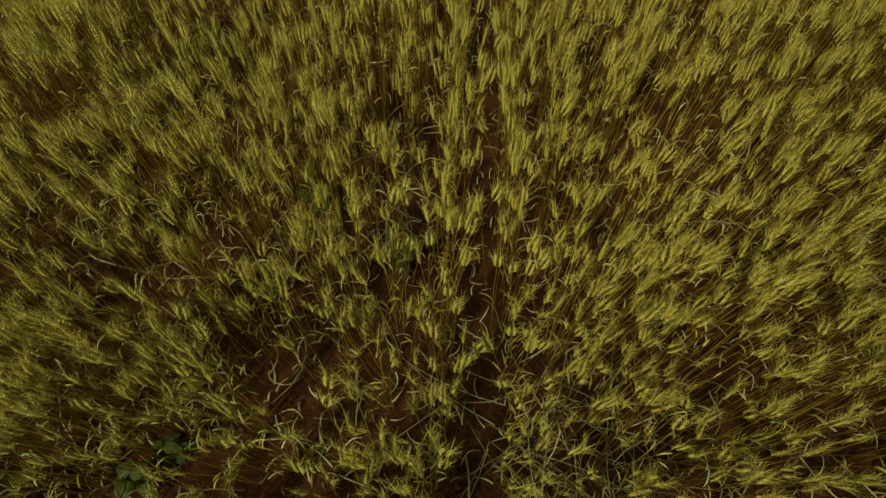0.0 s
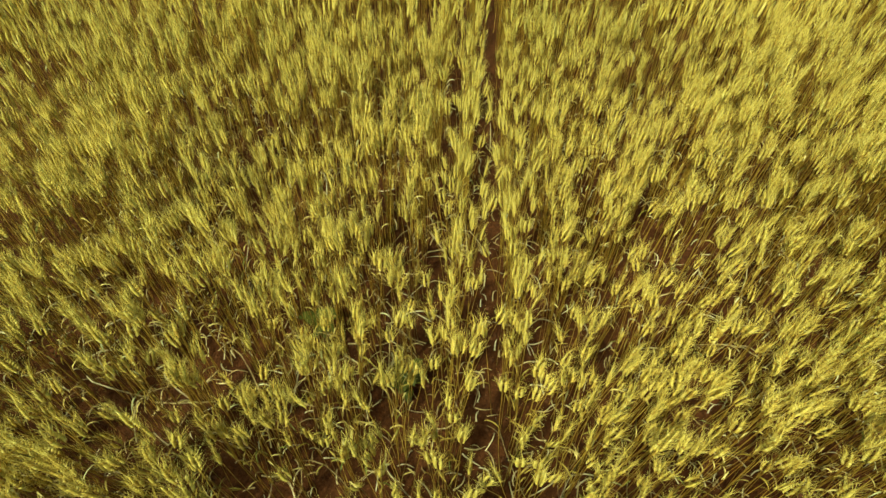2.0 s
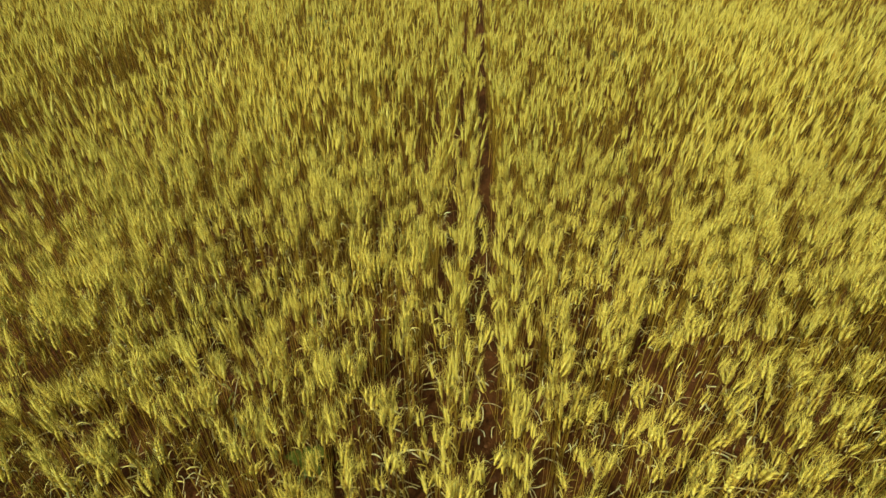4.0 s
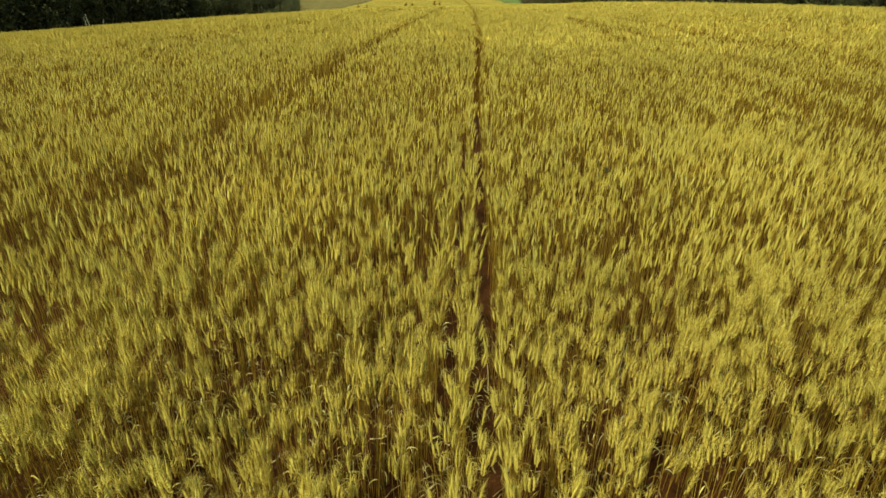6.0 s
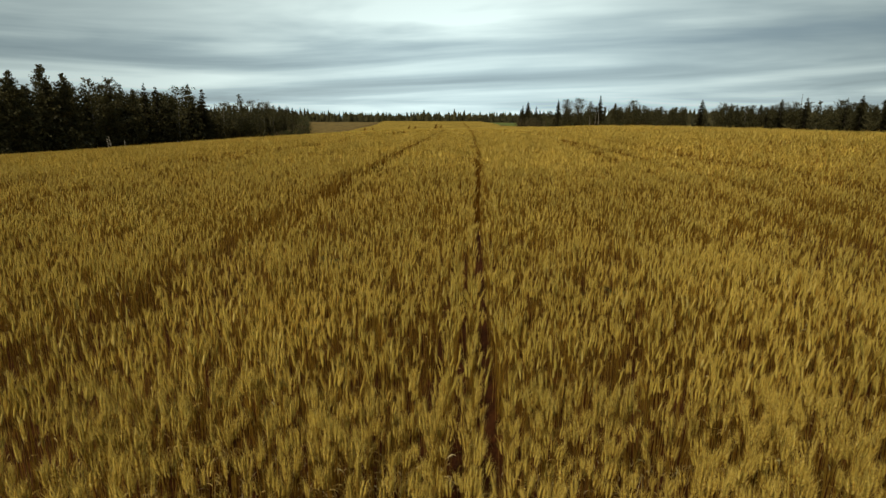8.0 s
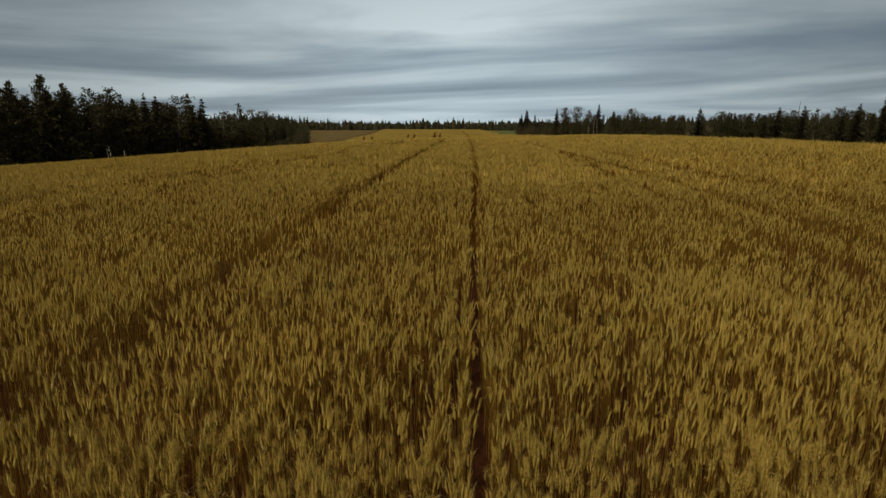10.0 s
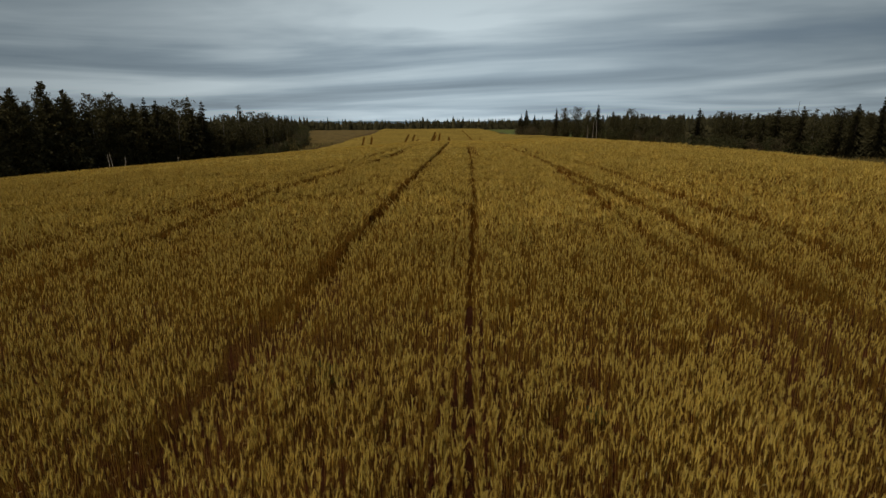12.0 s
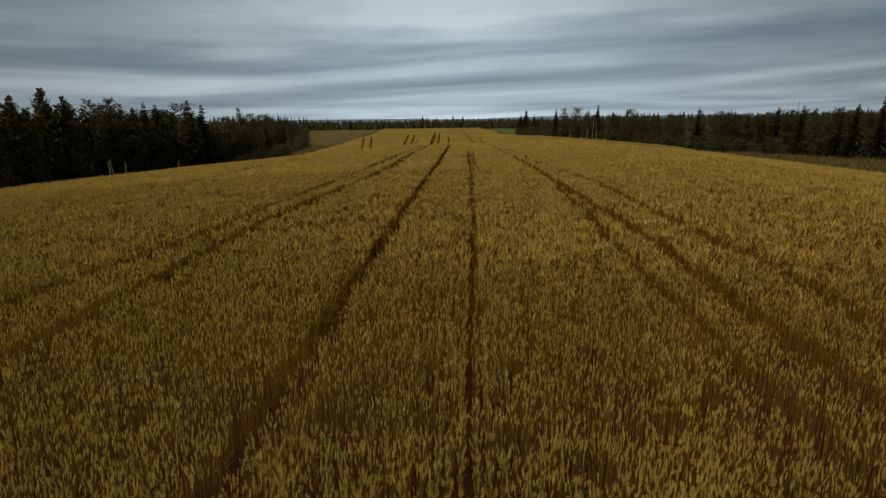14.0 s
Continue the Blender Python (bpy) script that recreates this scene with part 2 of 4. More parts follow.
def ground_z(x, y):
    """Height of the land: a crowned field, a dip behind its crest and a far rise."""
    x, y = np.asarray(x, float), np.asarray(y, float)
    z = np.interp(y, _ys, _prof)
    z = z + step(3, 19, x) * np.interp(y, [125, 150, 172, 190, 215, 250, 325], [0, 0.35, 2.0, 2.8, 2.5, 1.5, 0])
    away = np.clip((y - 90) / 100, -1, 2)
    left = np.interp(-x, [6, 14, 24, 36, 50, 65, 80, 95], [0, -0.16, -0.81, -1.74, -2.84, -4.1, -7.0, -7.5]) * (1 + 0.22 * away)
    right = np.interp(x, [8, 16, 24, 34, 45, 58, 66, 110], [0, 0.54, 0.55, -0.88, -2.32, -3.39, -4.3, -5.0]) * (1 - 0.35 * away)
    z = z + left * (1 - step(165, 260, y)) + right * (1 - 0.8 * step(150, 250, y))
    return z + 0.05 * waves(x, y, 9.0, 3) * step(4, 20, np.hypot(x, y))


def bend(y):
    """The rows swing slightly to the left far out."""
    yy = np.clip(np.asarray(y, float), 0, 300)
    return -7e-5 * yy * yy


FURROW = -0.06
# wheel marks: width, strength, then the way along the rows and the place across them
TRACKS = [
    (0.48, 1.0, (-60, 50, 70, 120, 160), (-3.5, -3.5, -3.5, -3.9, -4.1)),
    (0.44, 0.85, (-60, 16, 22, 27, 33, 45), (5.35, 5.15, 5.4, 5.8, 5.7, 6.1)),
    (0.60, 1.0, (-60, 14, 20, 27, 35, 50, 79, 109, 150), (6.75, 6.75, 7.0, 6.85, 6.35, 6.1, 5.55, 4.8, 4.2)),
    (0.50, 0.85, (-60, 13, 17, 28, 41, 48, 60, 92, 130), (9.0, 9.0, 9.4, 8.95, 8.85, 8.1, 7.3, 6.65, 6.2)),
    (0.36, 0.4, (14, 22, 30), (9.6, 10.15, 10.8)),
    (0.62, 1.0, (-60, 18, 25, 33, 45, 61, 105, 150), (-9.8, -9.8, -9.9, -9.3, -8.45, -8.15, -8.6, -9.0)),
    (0.56, 0.9, (-60, 16, 19, 25, 36, 55, 84, 130), (-12.8, -12.7, -12.1, -11.5, -10.9, -10.3, -9.9, -10.2)),
    (0.25, 0.92, (9, 18, 50, 67, 95), (-0.05, 0.04, 0.06, -0.05, -0.1)),
    (0.5, 0.8, (-60, 120), (-29.2, -29.2)), (0.5, 0.8, (-60, 120), (-27.2, -27.2)), (0.5, 0.6, (-60, 120), (23.0, 23.0)), (0.5, 0.6, (-60, 120), (24.8, 24.8)),
]
# the marks on the far rise, where the wheels turned and came back
FAR_TRACKS = [
    (0.75, 0.8, (200.0, 222.0, 258.0), (-38.0, -40.2, -45.2)),
    (0.7, 0.8, (196.0, 213.0, 258.0), (-34.0, -35.8, -41.6)),
    (0.75, 0.95, (203.0, 277.0), (-22.5, -25.8)),
    (0.75, 0.95, (207.0, 276.0), (-19.8, -22.8)),
    (0.6, 0.5, (207.0, 248.0), (-18.7, -19.2)),
    (0.75, 1.0, (190.0, 219.0, 300.0), (-11.4, -12.6, -13.2)),
    (0.6, 0.7, (207.0, 275.0), (-12.0, -12.1)),
    (0.75, 1.0, (206.0, 284.0), (-9.7, -10.6)),
    (0.7, 0.7, (208.0, 258.0), (-5.6, -6.0)),
    (0.7, 0.8, (205.0, 250.0, 291.0, 314.0), (4.7, 3.0, 1.8, 0.7)),
    (0.7, 0.7, (205.0, 248.0), (8.0, 7.2)),
]
TRACKS += FAR_TRACKS
BARE = [(0.14, 13.3, 0.32), (-2.3, 8.2, 0.34), (1.62, 7.1, 0.36), (0.05, 9.3, 0.16), (-0.9, 1.15, 0.10), (0.95, 2.1, 0.10), (-0.55, 0.75, 0.09)]


def track_depth(x, y, blur=1.0):
    """How far the crop is pressed down at a place by wheels: 0 to 1."""
    u = x - bend(y) + 0.03 * np.sin(y * 0.9)
    ragged = 1 + 0.25 * waves(x, y, 1.1, 24)
    d = np.zeros(np.broadcast(x, y).shape)
    for w, s, ys, us in TRACKS:
        s = s * step(ys[0] - 1, ys[0] + 6, y) * (1 - step(ys[-1] - 6, ys[-1] + 1, y))
        d = np.maximum(d, s * (1 - step(0.30 * w * blur, 0.66 * w * blur, ragged * np.abs(u - np.interp(y, ys, us)))))
    return d


def field_left(y):
    """The field's edge along the left wood and up the far rise."""
    return np.interp(y, [-60, 200, 215, 228, 264, 340], [FIELD_LEFT, FIELD_LEFT, -60.5, -54.5, -49.5, -54.0])


def in_field(x, y):
    """Whether wheat stands there."""
    edge = FIELD_RIGHT - np.clip(y - 165, 0, 66) * 0.68 - np.clip(y - 231, 0, 121) * 0.1
    left = field_left(y) + 0.8 * np.sin(y * 0.07)
    return (x > left) & (x < edge + 0.8 * np.sin(y * 0.09)) & (y < 352) & (y > -60)


def build_mesh(name, v, tris, mats, idx=None, smooth=False):
    """A mesh from arrays of corners and triangles."""
    me = bpy.data.meshes.new(name)
    v, tris = np.asarray(v, np.float32), np.asarray(tris, np.int32)
    me.vertices.add(len(v))
    me.vertices.foreach_set("co", v.ravel())
    me.loops.add(tris.size)
    me.loops.foreach_set("vertex_index", tris.ravel())
    me.polygons.add(len(tris))
    me.polygons.foreach_set("loop_start", np.arange(0, tris.size, 3, dtype=np.int32))
    for m in mats:
        me.materials.append(m)
    if idx is not None:
        me.polygons.foreach_set("material_index", np.asarray(idx, np.int32))
    if smooth:
        me.polygons.foreach_set("use_smooth", np.ones(len(tris), bool))
    me.update(calc_edges=True)
    return me


def grid_mesh(name, xs, ys, zf, mats, keep=None):
    """A sheet over the lines xs and ys with heights zf(x, y)."""
    gx, gy = np.meshgrid(xs, ys)
    v = np.stack([gx, gy, zf(gx, gy)], -1).reshape(-1, 3)
    nx, ny = len(xs), len(ys)
    i = (np.arange(ny - 1)[:, None] * nx + np.arange(nx - 1)[None, :]).ravel()
    if keep is not None:
        cx, cy = (gx[:-1, :-1] + gx[1:, 1:]) / 2, (gy[:-1, :-1] + gy[1:, 1:]) / 2
        i = i[keep(cx, cy).ravel()]
    tris = np.concatenate([np.stack([i, i + 1, i + nx + 1], -1), np.stack([i, i + nx + 1, i + nx], -1)])
    return build_mesh(name, v, tris, mats, smooth=True), gx.ravel(), gy.ravel()


def spread(near, far, n, p=2.4):
    """n lines from near to far that lie ever wider apart."""
    return near + (far - near) * np.linspace(0, 1, n + 1)[1:] ** p


# ---- ground ----
gxs = np.concatenate([-spread(3.0, 2600, 70)[::-1], np.arange(-3.0, 3.01, 0.045), spread(3.0, 2600, 70)])
gys = np.concatenate([-spread(0.6, 600, 26)[::-1], np.arange(-0.6, 4.6, 0.045), spread(4.6, 4800, 130, 2.8)])


def soil_relief(x, y):
    near = 1 - step(3, 9, np.hypot(x, y - 2))
    ridge = -0.02 * np.exp(-((x - FURROW) / 0.09) ** 2)
    return ground_z(x, y) + near * (0.006 * waves(x, y, 0.10, 11, 26) + 0.009 * waves(x, y, 0.33, 12, 16) + ridge)


gm, px_, py_ = grid_mesh("ground", gxs, gys, soil_relief, [MAT_SOIL])
at = gm.attributes.new("grass", "FLOAT", "POINT")
_left = field_left(py_)
_right = FIELD_RIGHT - np.clip(py_ - 165, 0, 66) * 0.68 - np.clip(py_ - 231, 0, 121) * 0.1
g_val = np.clip(np.maximum(np.maximum(step(0, -3, px_ - _left), step(0, 3, px_ - _right)), step(349, 356, py_)), 0, 1)
at.data.foreach_set("value", g_val.astype(np.float32))
# a mown brown strip left of the far rise, a green meadow right of it
fallow = step(228, 244, py_) * step(2, -3, px_ - _left)
meadow = step(-1, 2, px_ - _right) * step(226, 236, py_) * (1 - step(345, 362, py_))
for value_name, values in (("fallow", fallow), ("meadow", meadow)):
    gm.attributes.new(value_name, "FLOAT", "POINT").data.foreach_set("value", np.clip(values, 0, 1).astype(np.float32))
ground = tagged(new("ground", gm), "red-brown field soil with rough grass along the field margins", "ground", kind="structure")

# ---- wheat ----


def tube(points, radii, sides):
    """A tapered tube along points."""
    pts = np.asarray(points, float)
    v, tr = [], []
    for i, (p, r) in enumerate(zip(pts, radii)):
        for k in range(sides):
            a = 2 * math.pi * k / sides
            v.append((p[0] + r * math.cos(a), p[1] + r * math.sin(a), p[2]))
        if i:
            b, c = (i - 1) * sides, i * sides
            for k in range(sides):
                q = (k + 1) % sides
                tr += [(b + k, b + q, c + q), (b + k, c + q, c + k)]
    return np.array(v), np.array(tr)


def ribbon(points, widths, side):
    """A leaf blade along points, side gives its flat way."""
    v, tr = [], []
    side = np.asarray(side, float)
    for i, (p, w) in enumerate(zip(points, widths)):
        p = np.asarray(p, float)
        v += [p - side * w, p + side * w]
        if i:
            tr += [(2 * i - 2, 2 * i - 1, 2 * i + 1), (2 * i - 2, 2 * i + 1, 2 * i)]
    return np.array(v), np.array(tr)


def join(chunks):
    """Arrays of (v, tris, material) in one."""
    vs, ts, ms, n = [], [], [], 0
    for v, t, m in chunks:
        vs.append(v)
        ts.append(t + n)
        ms.append(np.full(len(t), m))
        n += len(v)
    return np.concatenate(vs), np.concatenate(ts), np.concatenate(ms)


def frame_of(d):
    d = np.asarray(d, float) / np.linalg.norm(d)
    s = np.cross(d, (0.3, 1, 0.2))
    s /= np.linalg.norm(s)
    return d, s, np.cross(s, d)


def curl_leaf(g, base, length, width, segs, droop):
    """A dried leaf that rises from the stem and curls over."""
    a = g.uniform(0, 2 * math.pi)
    out, pts, ws = np.array([math.cos(a), math.sin(a), 0]), [], []
    ang, p = g.uniform(0.7, 1.2), np.array(base, float)
    for i in range(segs + 1):
        s = i / segs
        pts.append(p.copy())
        ws.append(width * (1 - s) ** 0.6 * min(1, 0.5 + 2 * s) * 0.5)
        p = p + (out * math.cos(ang) + np.array([0, 0, math.sin(ang)])) * length / segs
        ang -= droop / segs
    twist = g.uniform(-0.6, 0.6)
    return ribbon(pts, ws, (-math.sin(a), math.cos(a), twist))


def wheat_chunks(g, level):
    """One bearded wheat plant about 0.85 m high, in parts: stem, ear, awns, leaves. Level 0 is the fullest."""
    h = g.uniform(0.66, 0.78)
    a, lean, nod = g.uniform(0, 2 * math.pi), g.uniform(0.01, 0.05), g.uniform(0.03, 0.24)
    way = np.array([math.cos(a), math.sin(a), 0])
    segs = (4, 1, 1)[level]
    ss = np.linspace(0, 1, segs + 1)
    pts = [way * lean * s * s + np.array([0, 0, h * s]) for s in ss]
    fat = (1, 1.15, 1.5)[level]
    chunks = []
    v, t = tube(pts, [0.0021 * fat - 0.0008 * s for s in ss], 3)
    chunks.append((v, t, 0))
    d = np.array([way[0] * nod, way[1] * nod, 1.0])
    d, sx, sy = frame_of(d)
    top, el = pts[-1], g.uniform(0.070, 0.092)
    tips = []
    if level == 0:
        for i in range(7):
            for side in (-1, 1):
                s = (i + 0.5 * (side > 0)) / 7.3
                wide = 0.0112 * (1 - 0.62 * abs(s - 0.38) / 0.62)
                c = top + d * el * s + sx * side * wide * 0.55
                up = d + sx * side * 0.50
                up /= np.linalg.norm(up)
                ring = [c + up * 0.008 + (sx * math.cos(q) + sy * math.sin(q)) * wide * 0.72 for q in (0.4, 2.5, 4.6)]
                tip = c + up * 0.021
                vv = np.array([c - up * 0.002, *ring, tip])
                tt = np.array([(0, 2, 1), (0, 3, 2), (0, 1, 3), (1, 2, 4), (2, 3, 4), (3, 1, 4)])
                chunks.append((vv, tt, 1))
                tips.append((tip, up + sy * g.uniform(-0.45, 0.45)))
                for _ in range(2 + (i > 1)):
                    tips.append((c + up * 0.012, d + (sx * g.uniform(-1, 1) + sy * g.uniform(-1, 1)) * 0.55))
    else:
        sides, rings = ((4, [(0, 0.4), (0.25, 1), (0.65, 0.8), (1, 0.1)]), (3, [(0, 0.4), (0.4, 1.0), (1, 0.05)]))[level - 1]
        rad = (0.0105, 0.0135)[level - 1]
        vv = np.array([top + d * el * s * 1.08 + (sx * math.cos(2 * math.pi * k / sides) + 0.7 * sy * math.sin(2 * math.pi * k / sides)) * rad * w for s, w in rings for k in range(sides)])
        tt = []
        for i in range(len(rings) - 1):
            for k in range(sides):
                q = (k + 1) % sides
                b, c = i * sides, (i + 1) * sides
                tt += [(b + k, b + q, c + q), (b + k, c + q, c + k)]
        chunks.append((vv, np.array(tt), 1))
        for i in range((26, 6)[level - 1]):
            q = g.uniform(0, 2 * math.pi)
            tips.append((top + d * el * g.uniform(0.45, 1.0), d + (sx * math.cos(q) + sy * math.sin(q)) * g.uniform(0.1, 0.6)))
    aw, at_ = [], []
    for tip, up in tips:
        up = up / np.linalg.norm(up)
        ln, w = g.uniform(0.042, 0.070), (0.0007, 0.0015, 0.0034)[level]
        side = np.cross(up, g.normal(size=3))
        side /= np.linalg.norm(side)
        n = len(aw)
        aw += [tip - side * w, tip + side * w, tip + up * ln]
        at_.append((n, n + 1, n + 2))
    chunks.append((np.array(aw), np.array(at_), 2))
    for i in range(int(g.random() < 0.85) + int(g.random() < 0.2) if level == 0 else int(g.random() < 0.45)):
        s = g.uniform(0.35, 0.85)
        base = way * lean * s * s + np.array([0, 0, h * s])
        v, t = curl_leaf(g, base, g.uniform(0.05, 0.11), (0.0065, 0.008, 0.011)[level], (5, 3, 2)[level], g.uniform(2.2, 4.2))
        chunks.append((v, t, 3))
    return chunks


def plant_all(name, templates, pos, scale, turn, lean_x, lean_y, label):
    """Copies of the templates at all places, joined as one crop."""
    n = len(pos)
    which = rng.integers(0, len(templates), n)
    vs, ts, ms, off = [], [], [], 0
    for k, (v, t, m) in enumerate(templates):
        sel = np.nonzero(which == k)[0]
        if not len(sel):
            continue
        c, s = np.cos(turn[sel])[:, None], np.sin(turn[sel])[:, None]
        x = (v[None, :, 0] * c - v[None, :, 1] * s) * scale[sel][:, None]
        y = (v[None, :, 0] * s + v[None, :, 1] * c) * scale[sel][:, None]
        z = v[None, :, 2] * scale[sel][:, None]
        x, y = x + lean_x[sel][:, None] * z, y + lean_y[sel][:, None] * z
        w = np.stack([x + pos[sel, 0][:, None], y + pos[sel, 1][:, None], z + pos[sel, 2][:, None]], -1)
        vs.append(w.reshape(-1, 3))
        base = off + np.arange(len(sel))[:, None, None] * len(v)
        ts.append((t[None] + base).reshape(-1, 3))
        ms.append(np.tile(m, len(sel)))
        off += len(sel) * len(v)
    me = build_mesh(name, np.concatenate(vs), np.concatenate(ts), WHEAT, np.concatenate(ms))
    return tagged(new(name, me), label, "wheat", kind="stuff")


ROW = 0.19


def row_places(per_metre, area):
    """Places along the drilled rows inside area(x, y), with thin spots, wheel marks and the bare furrow left out."""
    out = []
    kmin, kmax = int(-40 / ROW), int(40 / ROW)
    y0, y1, xa, xb = area["y0"], area["y1"], area["xa"], area["xb"]
    for k in range(kmin, kmax):
        cx = FURROW + (0.14 + ROW * k if k >= 0 else -0.145 + ROW * (k + 1))
        if cx < xa(y1) - 1 or cx > xb(y1) + 1:
            continue
        n = int((y1 - y0) * per_metre)
        y = rng.uniform(y0, y1, n)
        tight = 0.026 if -2.2 < cx < 0.4 else 0.038
        cx = cx + (0.018 if k < 0 else -0.018) * step(1.8, 3.8, y)
        x = cx + rng.normal(0, tight, n) + bend(y) + 0.02 * np.sin(y * 0.5 + k)
        ok = (x > xa(y)) & (x < xb(y)) & in_field(x, y)
        out.append(np.stack([x[ok], y[ok]], -1))
    p = np.concatenate(out)
    x, y = p[:, 0], p[:, 1]
    keep = (rng.random(len(p)) > track_depth(x, y) * 1.05) & ((np.abs(x - bend(y) - FURROW) > 0.075) | (y > 9))
    beside = np.abs(x - bend(y) - FURROW) < 0.34
    keep &= rng.random(len(p)) < np.maximum(0.68 + 0.62 * waves(x, y, 0.15, 21) + 0.36 * waves(x, y, 0.6, 22), 0.62 * beside)
    if "fade" in area:
        keep &= rng.random(len(p)) > step(*area["fade"], y)
    for bx, by_, br in BARE:
        keep &= np.hypot(x - bx, y - by_) > br * rng.uniform(0.7, 1.1, len(p))
    return p[keep]


LABEL_CROP = "ripening golden-yellow bearded wheat standing in drilled rows"
NEAR_Y, MID_Y, FAR_Y = 3.6, 8.0, 23.0
zone_near = dict(y0=-0.45, y1=NEAR_Y, xa=lambda y: -2.75 + 0 * y, xb=lambda y: 2.35 + 0 * y)
zone_mid = dict(y0=NEAR_Y, y1=MID_Y, xa=lambda y: -0.95 * y - 1.5, xb=lambda y: 0.80 * y + 1.5)
zone_wings = dict(y0=-0.45, y1=NEAR_Y, xa=lambda y: -0.95 * y - 2.9, xb=lambda y: 0.85 * y + 2.7)
zone_far = dict(y0=MID_Y, y1=FAR_Y, fade=(13.0, 23.0), xa=lambda y: -0.95 * y - 1.5, xb=lambda y: 0.80 * y + 1.5)


def not_single(p):
    """Leaves out the stretch beside the furrow where single plants stand."""
    u = np.abs(p[:, 0] - FURROW)
    return ~((u < 0.225) & (p[:, 1] > 0.5) & (p[:, 1] < 3.0))


def not_near(p):
    return ~((p[:, 0] > -2.75) & (p[:, 0] < 2.35))


def crop_filtered(name, level, count, per_metre, area, keep, size=1.0):
    g = np.random.default_rng(100 + level)
    templates = [join(wheat_chunks(g, level)) for _ in range(count)]
    p = row_places(per_metre, area)
    if keep:
        p = p[keep(p)]
    x, y = p[:, 0], p[:, 1]
    pos = np.stack([x, y, ground_z(x, y) - 0.005], -1)
    n = len(p)
    scale = size * (1.0 + 0.06 * waves(x, y, 0.45, 31) + 0.06 * waves(x, y, 2.2, 32) + rng.normal(0, 0.07, n))
    lx = 0.01 + 0.035 * waves(x, y, 0.5, 41) + rng.normal(0, 0.04, n)
    ly = 0.035 * waves(x, y, 0.5, 42) + rng.normal(0, 0.04, n)
    return plant_all(name, templates, pos, scale, rng.uniform(0, 2 * math.pi, n), lx, ly, LABEL_CROP)


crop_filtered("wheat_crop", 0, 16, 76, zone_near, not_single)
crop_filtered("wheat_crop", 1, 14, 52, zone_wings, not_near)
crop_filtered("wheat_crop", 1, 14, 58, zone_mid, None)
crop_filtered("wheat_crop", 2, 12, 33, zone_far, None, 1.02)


def tiller(g):
    """A low green shoot without an ear."""
    h, a = g.uniform(0.22, 0.48), g.uniform(0, 6.28)
    v, t = tube([(0, 0, 0), (0.05 * math.cos(a), 0.05 * math.sin(a), h)], [0.002, 0.001], 3)
    ch = [(v, t, 0)]
    for _ in range(3):
        v, t = curl_leaf(g, (0.03 * math.cos(a), 0.03 * math.sin(a), h * g.uniform(0.3, 0.95)), g.uniform(0.06, 0.13), 0.006, 4, g.uniform(2.0, 4.2))
        ch.append((v, t, 3))
    return join(ch)


def low_growth():
    g = np.random.default_rng(63)
    p = row_places(10, zone_near)
    n = len(p)
    pos = np.stack([p[:, 0], p[:, 1], ground_z(p[:, 0], p[:, 1]) - 0.004], -1)
    return plant_all("wheat_tillers", [tiller(g) for _ in range(12)], pos, rng.uniform(0.7, 1.3, n), rng.uniform(0, 6.28, n), rng.normal(0, 0.1, n), rng.normal(0, 0.1, n),
                     "low green and withered wheat shoots among the stems")


low_growth()


def tuft(g, ears, high, wide, tip=1):
    """A handful of ears seen from far: crossed spindles with a brush of awns, on short stems."""
    ch = []
    for _ in range(ears):
        bx, by_, a = g.normal(0, 0.035), g.normal(0, 0.035), g.uniform(0, math.pi)
        lx, ly, hh = g.normal(0, 0.10), g.normal(0, 0.10), high * g.uniform(0.75, 1.15)
        for q in (a, a + 1.57):
            cx, sy = math.cos(q) * wide, math.sin(q) * wide
            v = np.array([(bx, by_, 0.34), (bx - cx + lx * 0.3, by_ - sy + ly * 0.3, 0.68), (bx + cx + lx * 0.3, by_ + sy + ly * 0.3, 0.68), (bx + lx, by_ + ly, 0.72 + hh)])
            ch.append((v, np.array([(1, 2, 3)]), tip))
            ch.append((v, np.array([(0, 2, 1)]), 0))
    return join(ch)


def tufts(name, templates, n, area, u0, u1):
    """Tufts scattered along the rows of a farther stretch."""
    y = np.sqrt(rng.uniform(area[0] ** 2, area[1] ** 2, n))
    u = rng.uniform(-1, 1, n)
    u = np.where(u < 0, -u * np.maximum(u0, -0.95 * y - 1.5), u * np.minimum(u1, 0.82 * y + 1.5))
    row = np.round((u - FURROW) / ROW) * ROW + FURROW
    strip = (row > -2.0) & (row < -0.3)
    row = row + rng.normal(0, 0.045, n) * np.where(strip, 0.35, 1.0)
    x = row + bend(y)
    fade = step(area[0], area[0] + 12, y) if area[0] > 30 else step(12.5, 22, y) * (1 - step(44, area[1], y))
    keep = in_field(x, y) & (rng.random(n) < fade) & (rng.random(n) > track_depth(x, y, 1.1) * 1.1) & (rng.random(n) < 0.78 + 0.42 * waves(x, y, 0.22, 21) + 0.30 * waves(x, y, 1.2, 22))
    for bx, by_, br in BARE:
        keep &= np.hypot(x - bx, y - by_) > br
    x, y = x[keep], y[keep]
    n = len(x)
    pos = np.stack([x, y, ground_z(x, y)], -1)
    scale = 1 + 0.05 * waves(x, y, 0.6, 31) + 0.05 * waves(x, y, 2.4, 32) + rng.normal(0, 0.05, n)
    return plant_all(name, templates, pos, scale, rng.uniform(0, 6.28, n), 0.05 * waves(x, y, 1.0, 41), 0.05 * waves(x, y, 1.0, 42), LABEL_CROP)


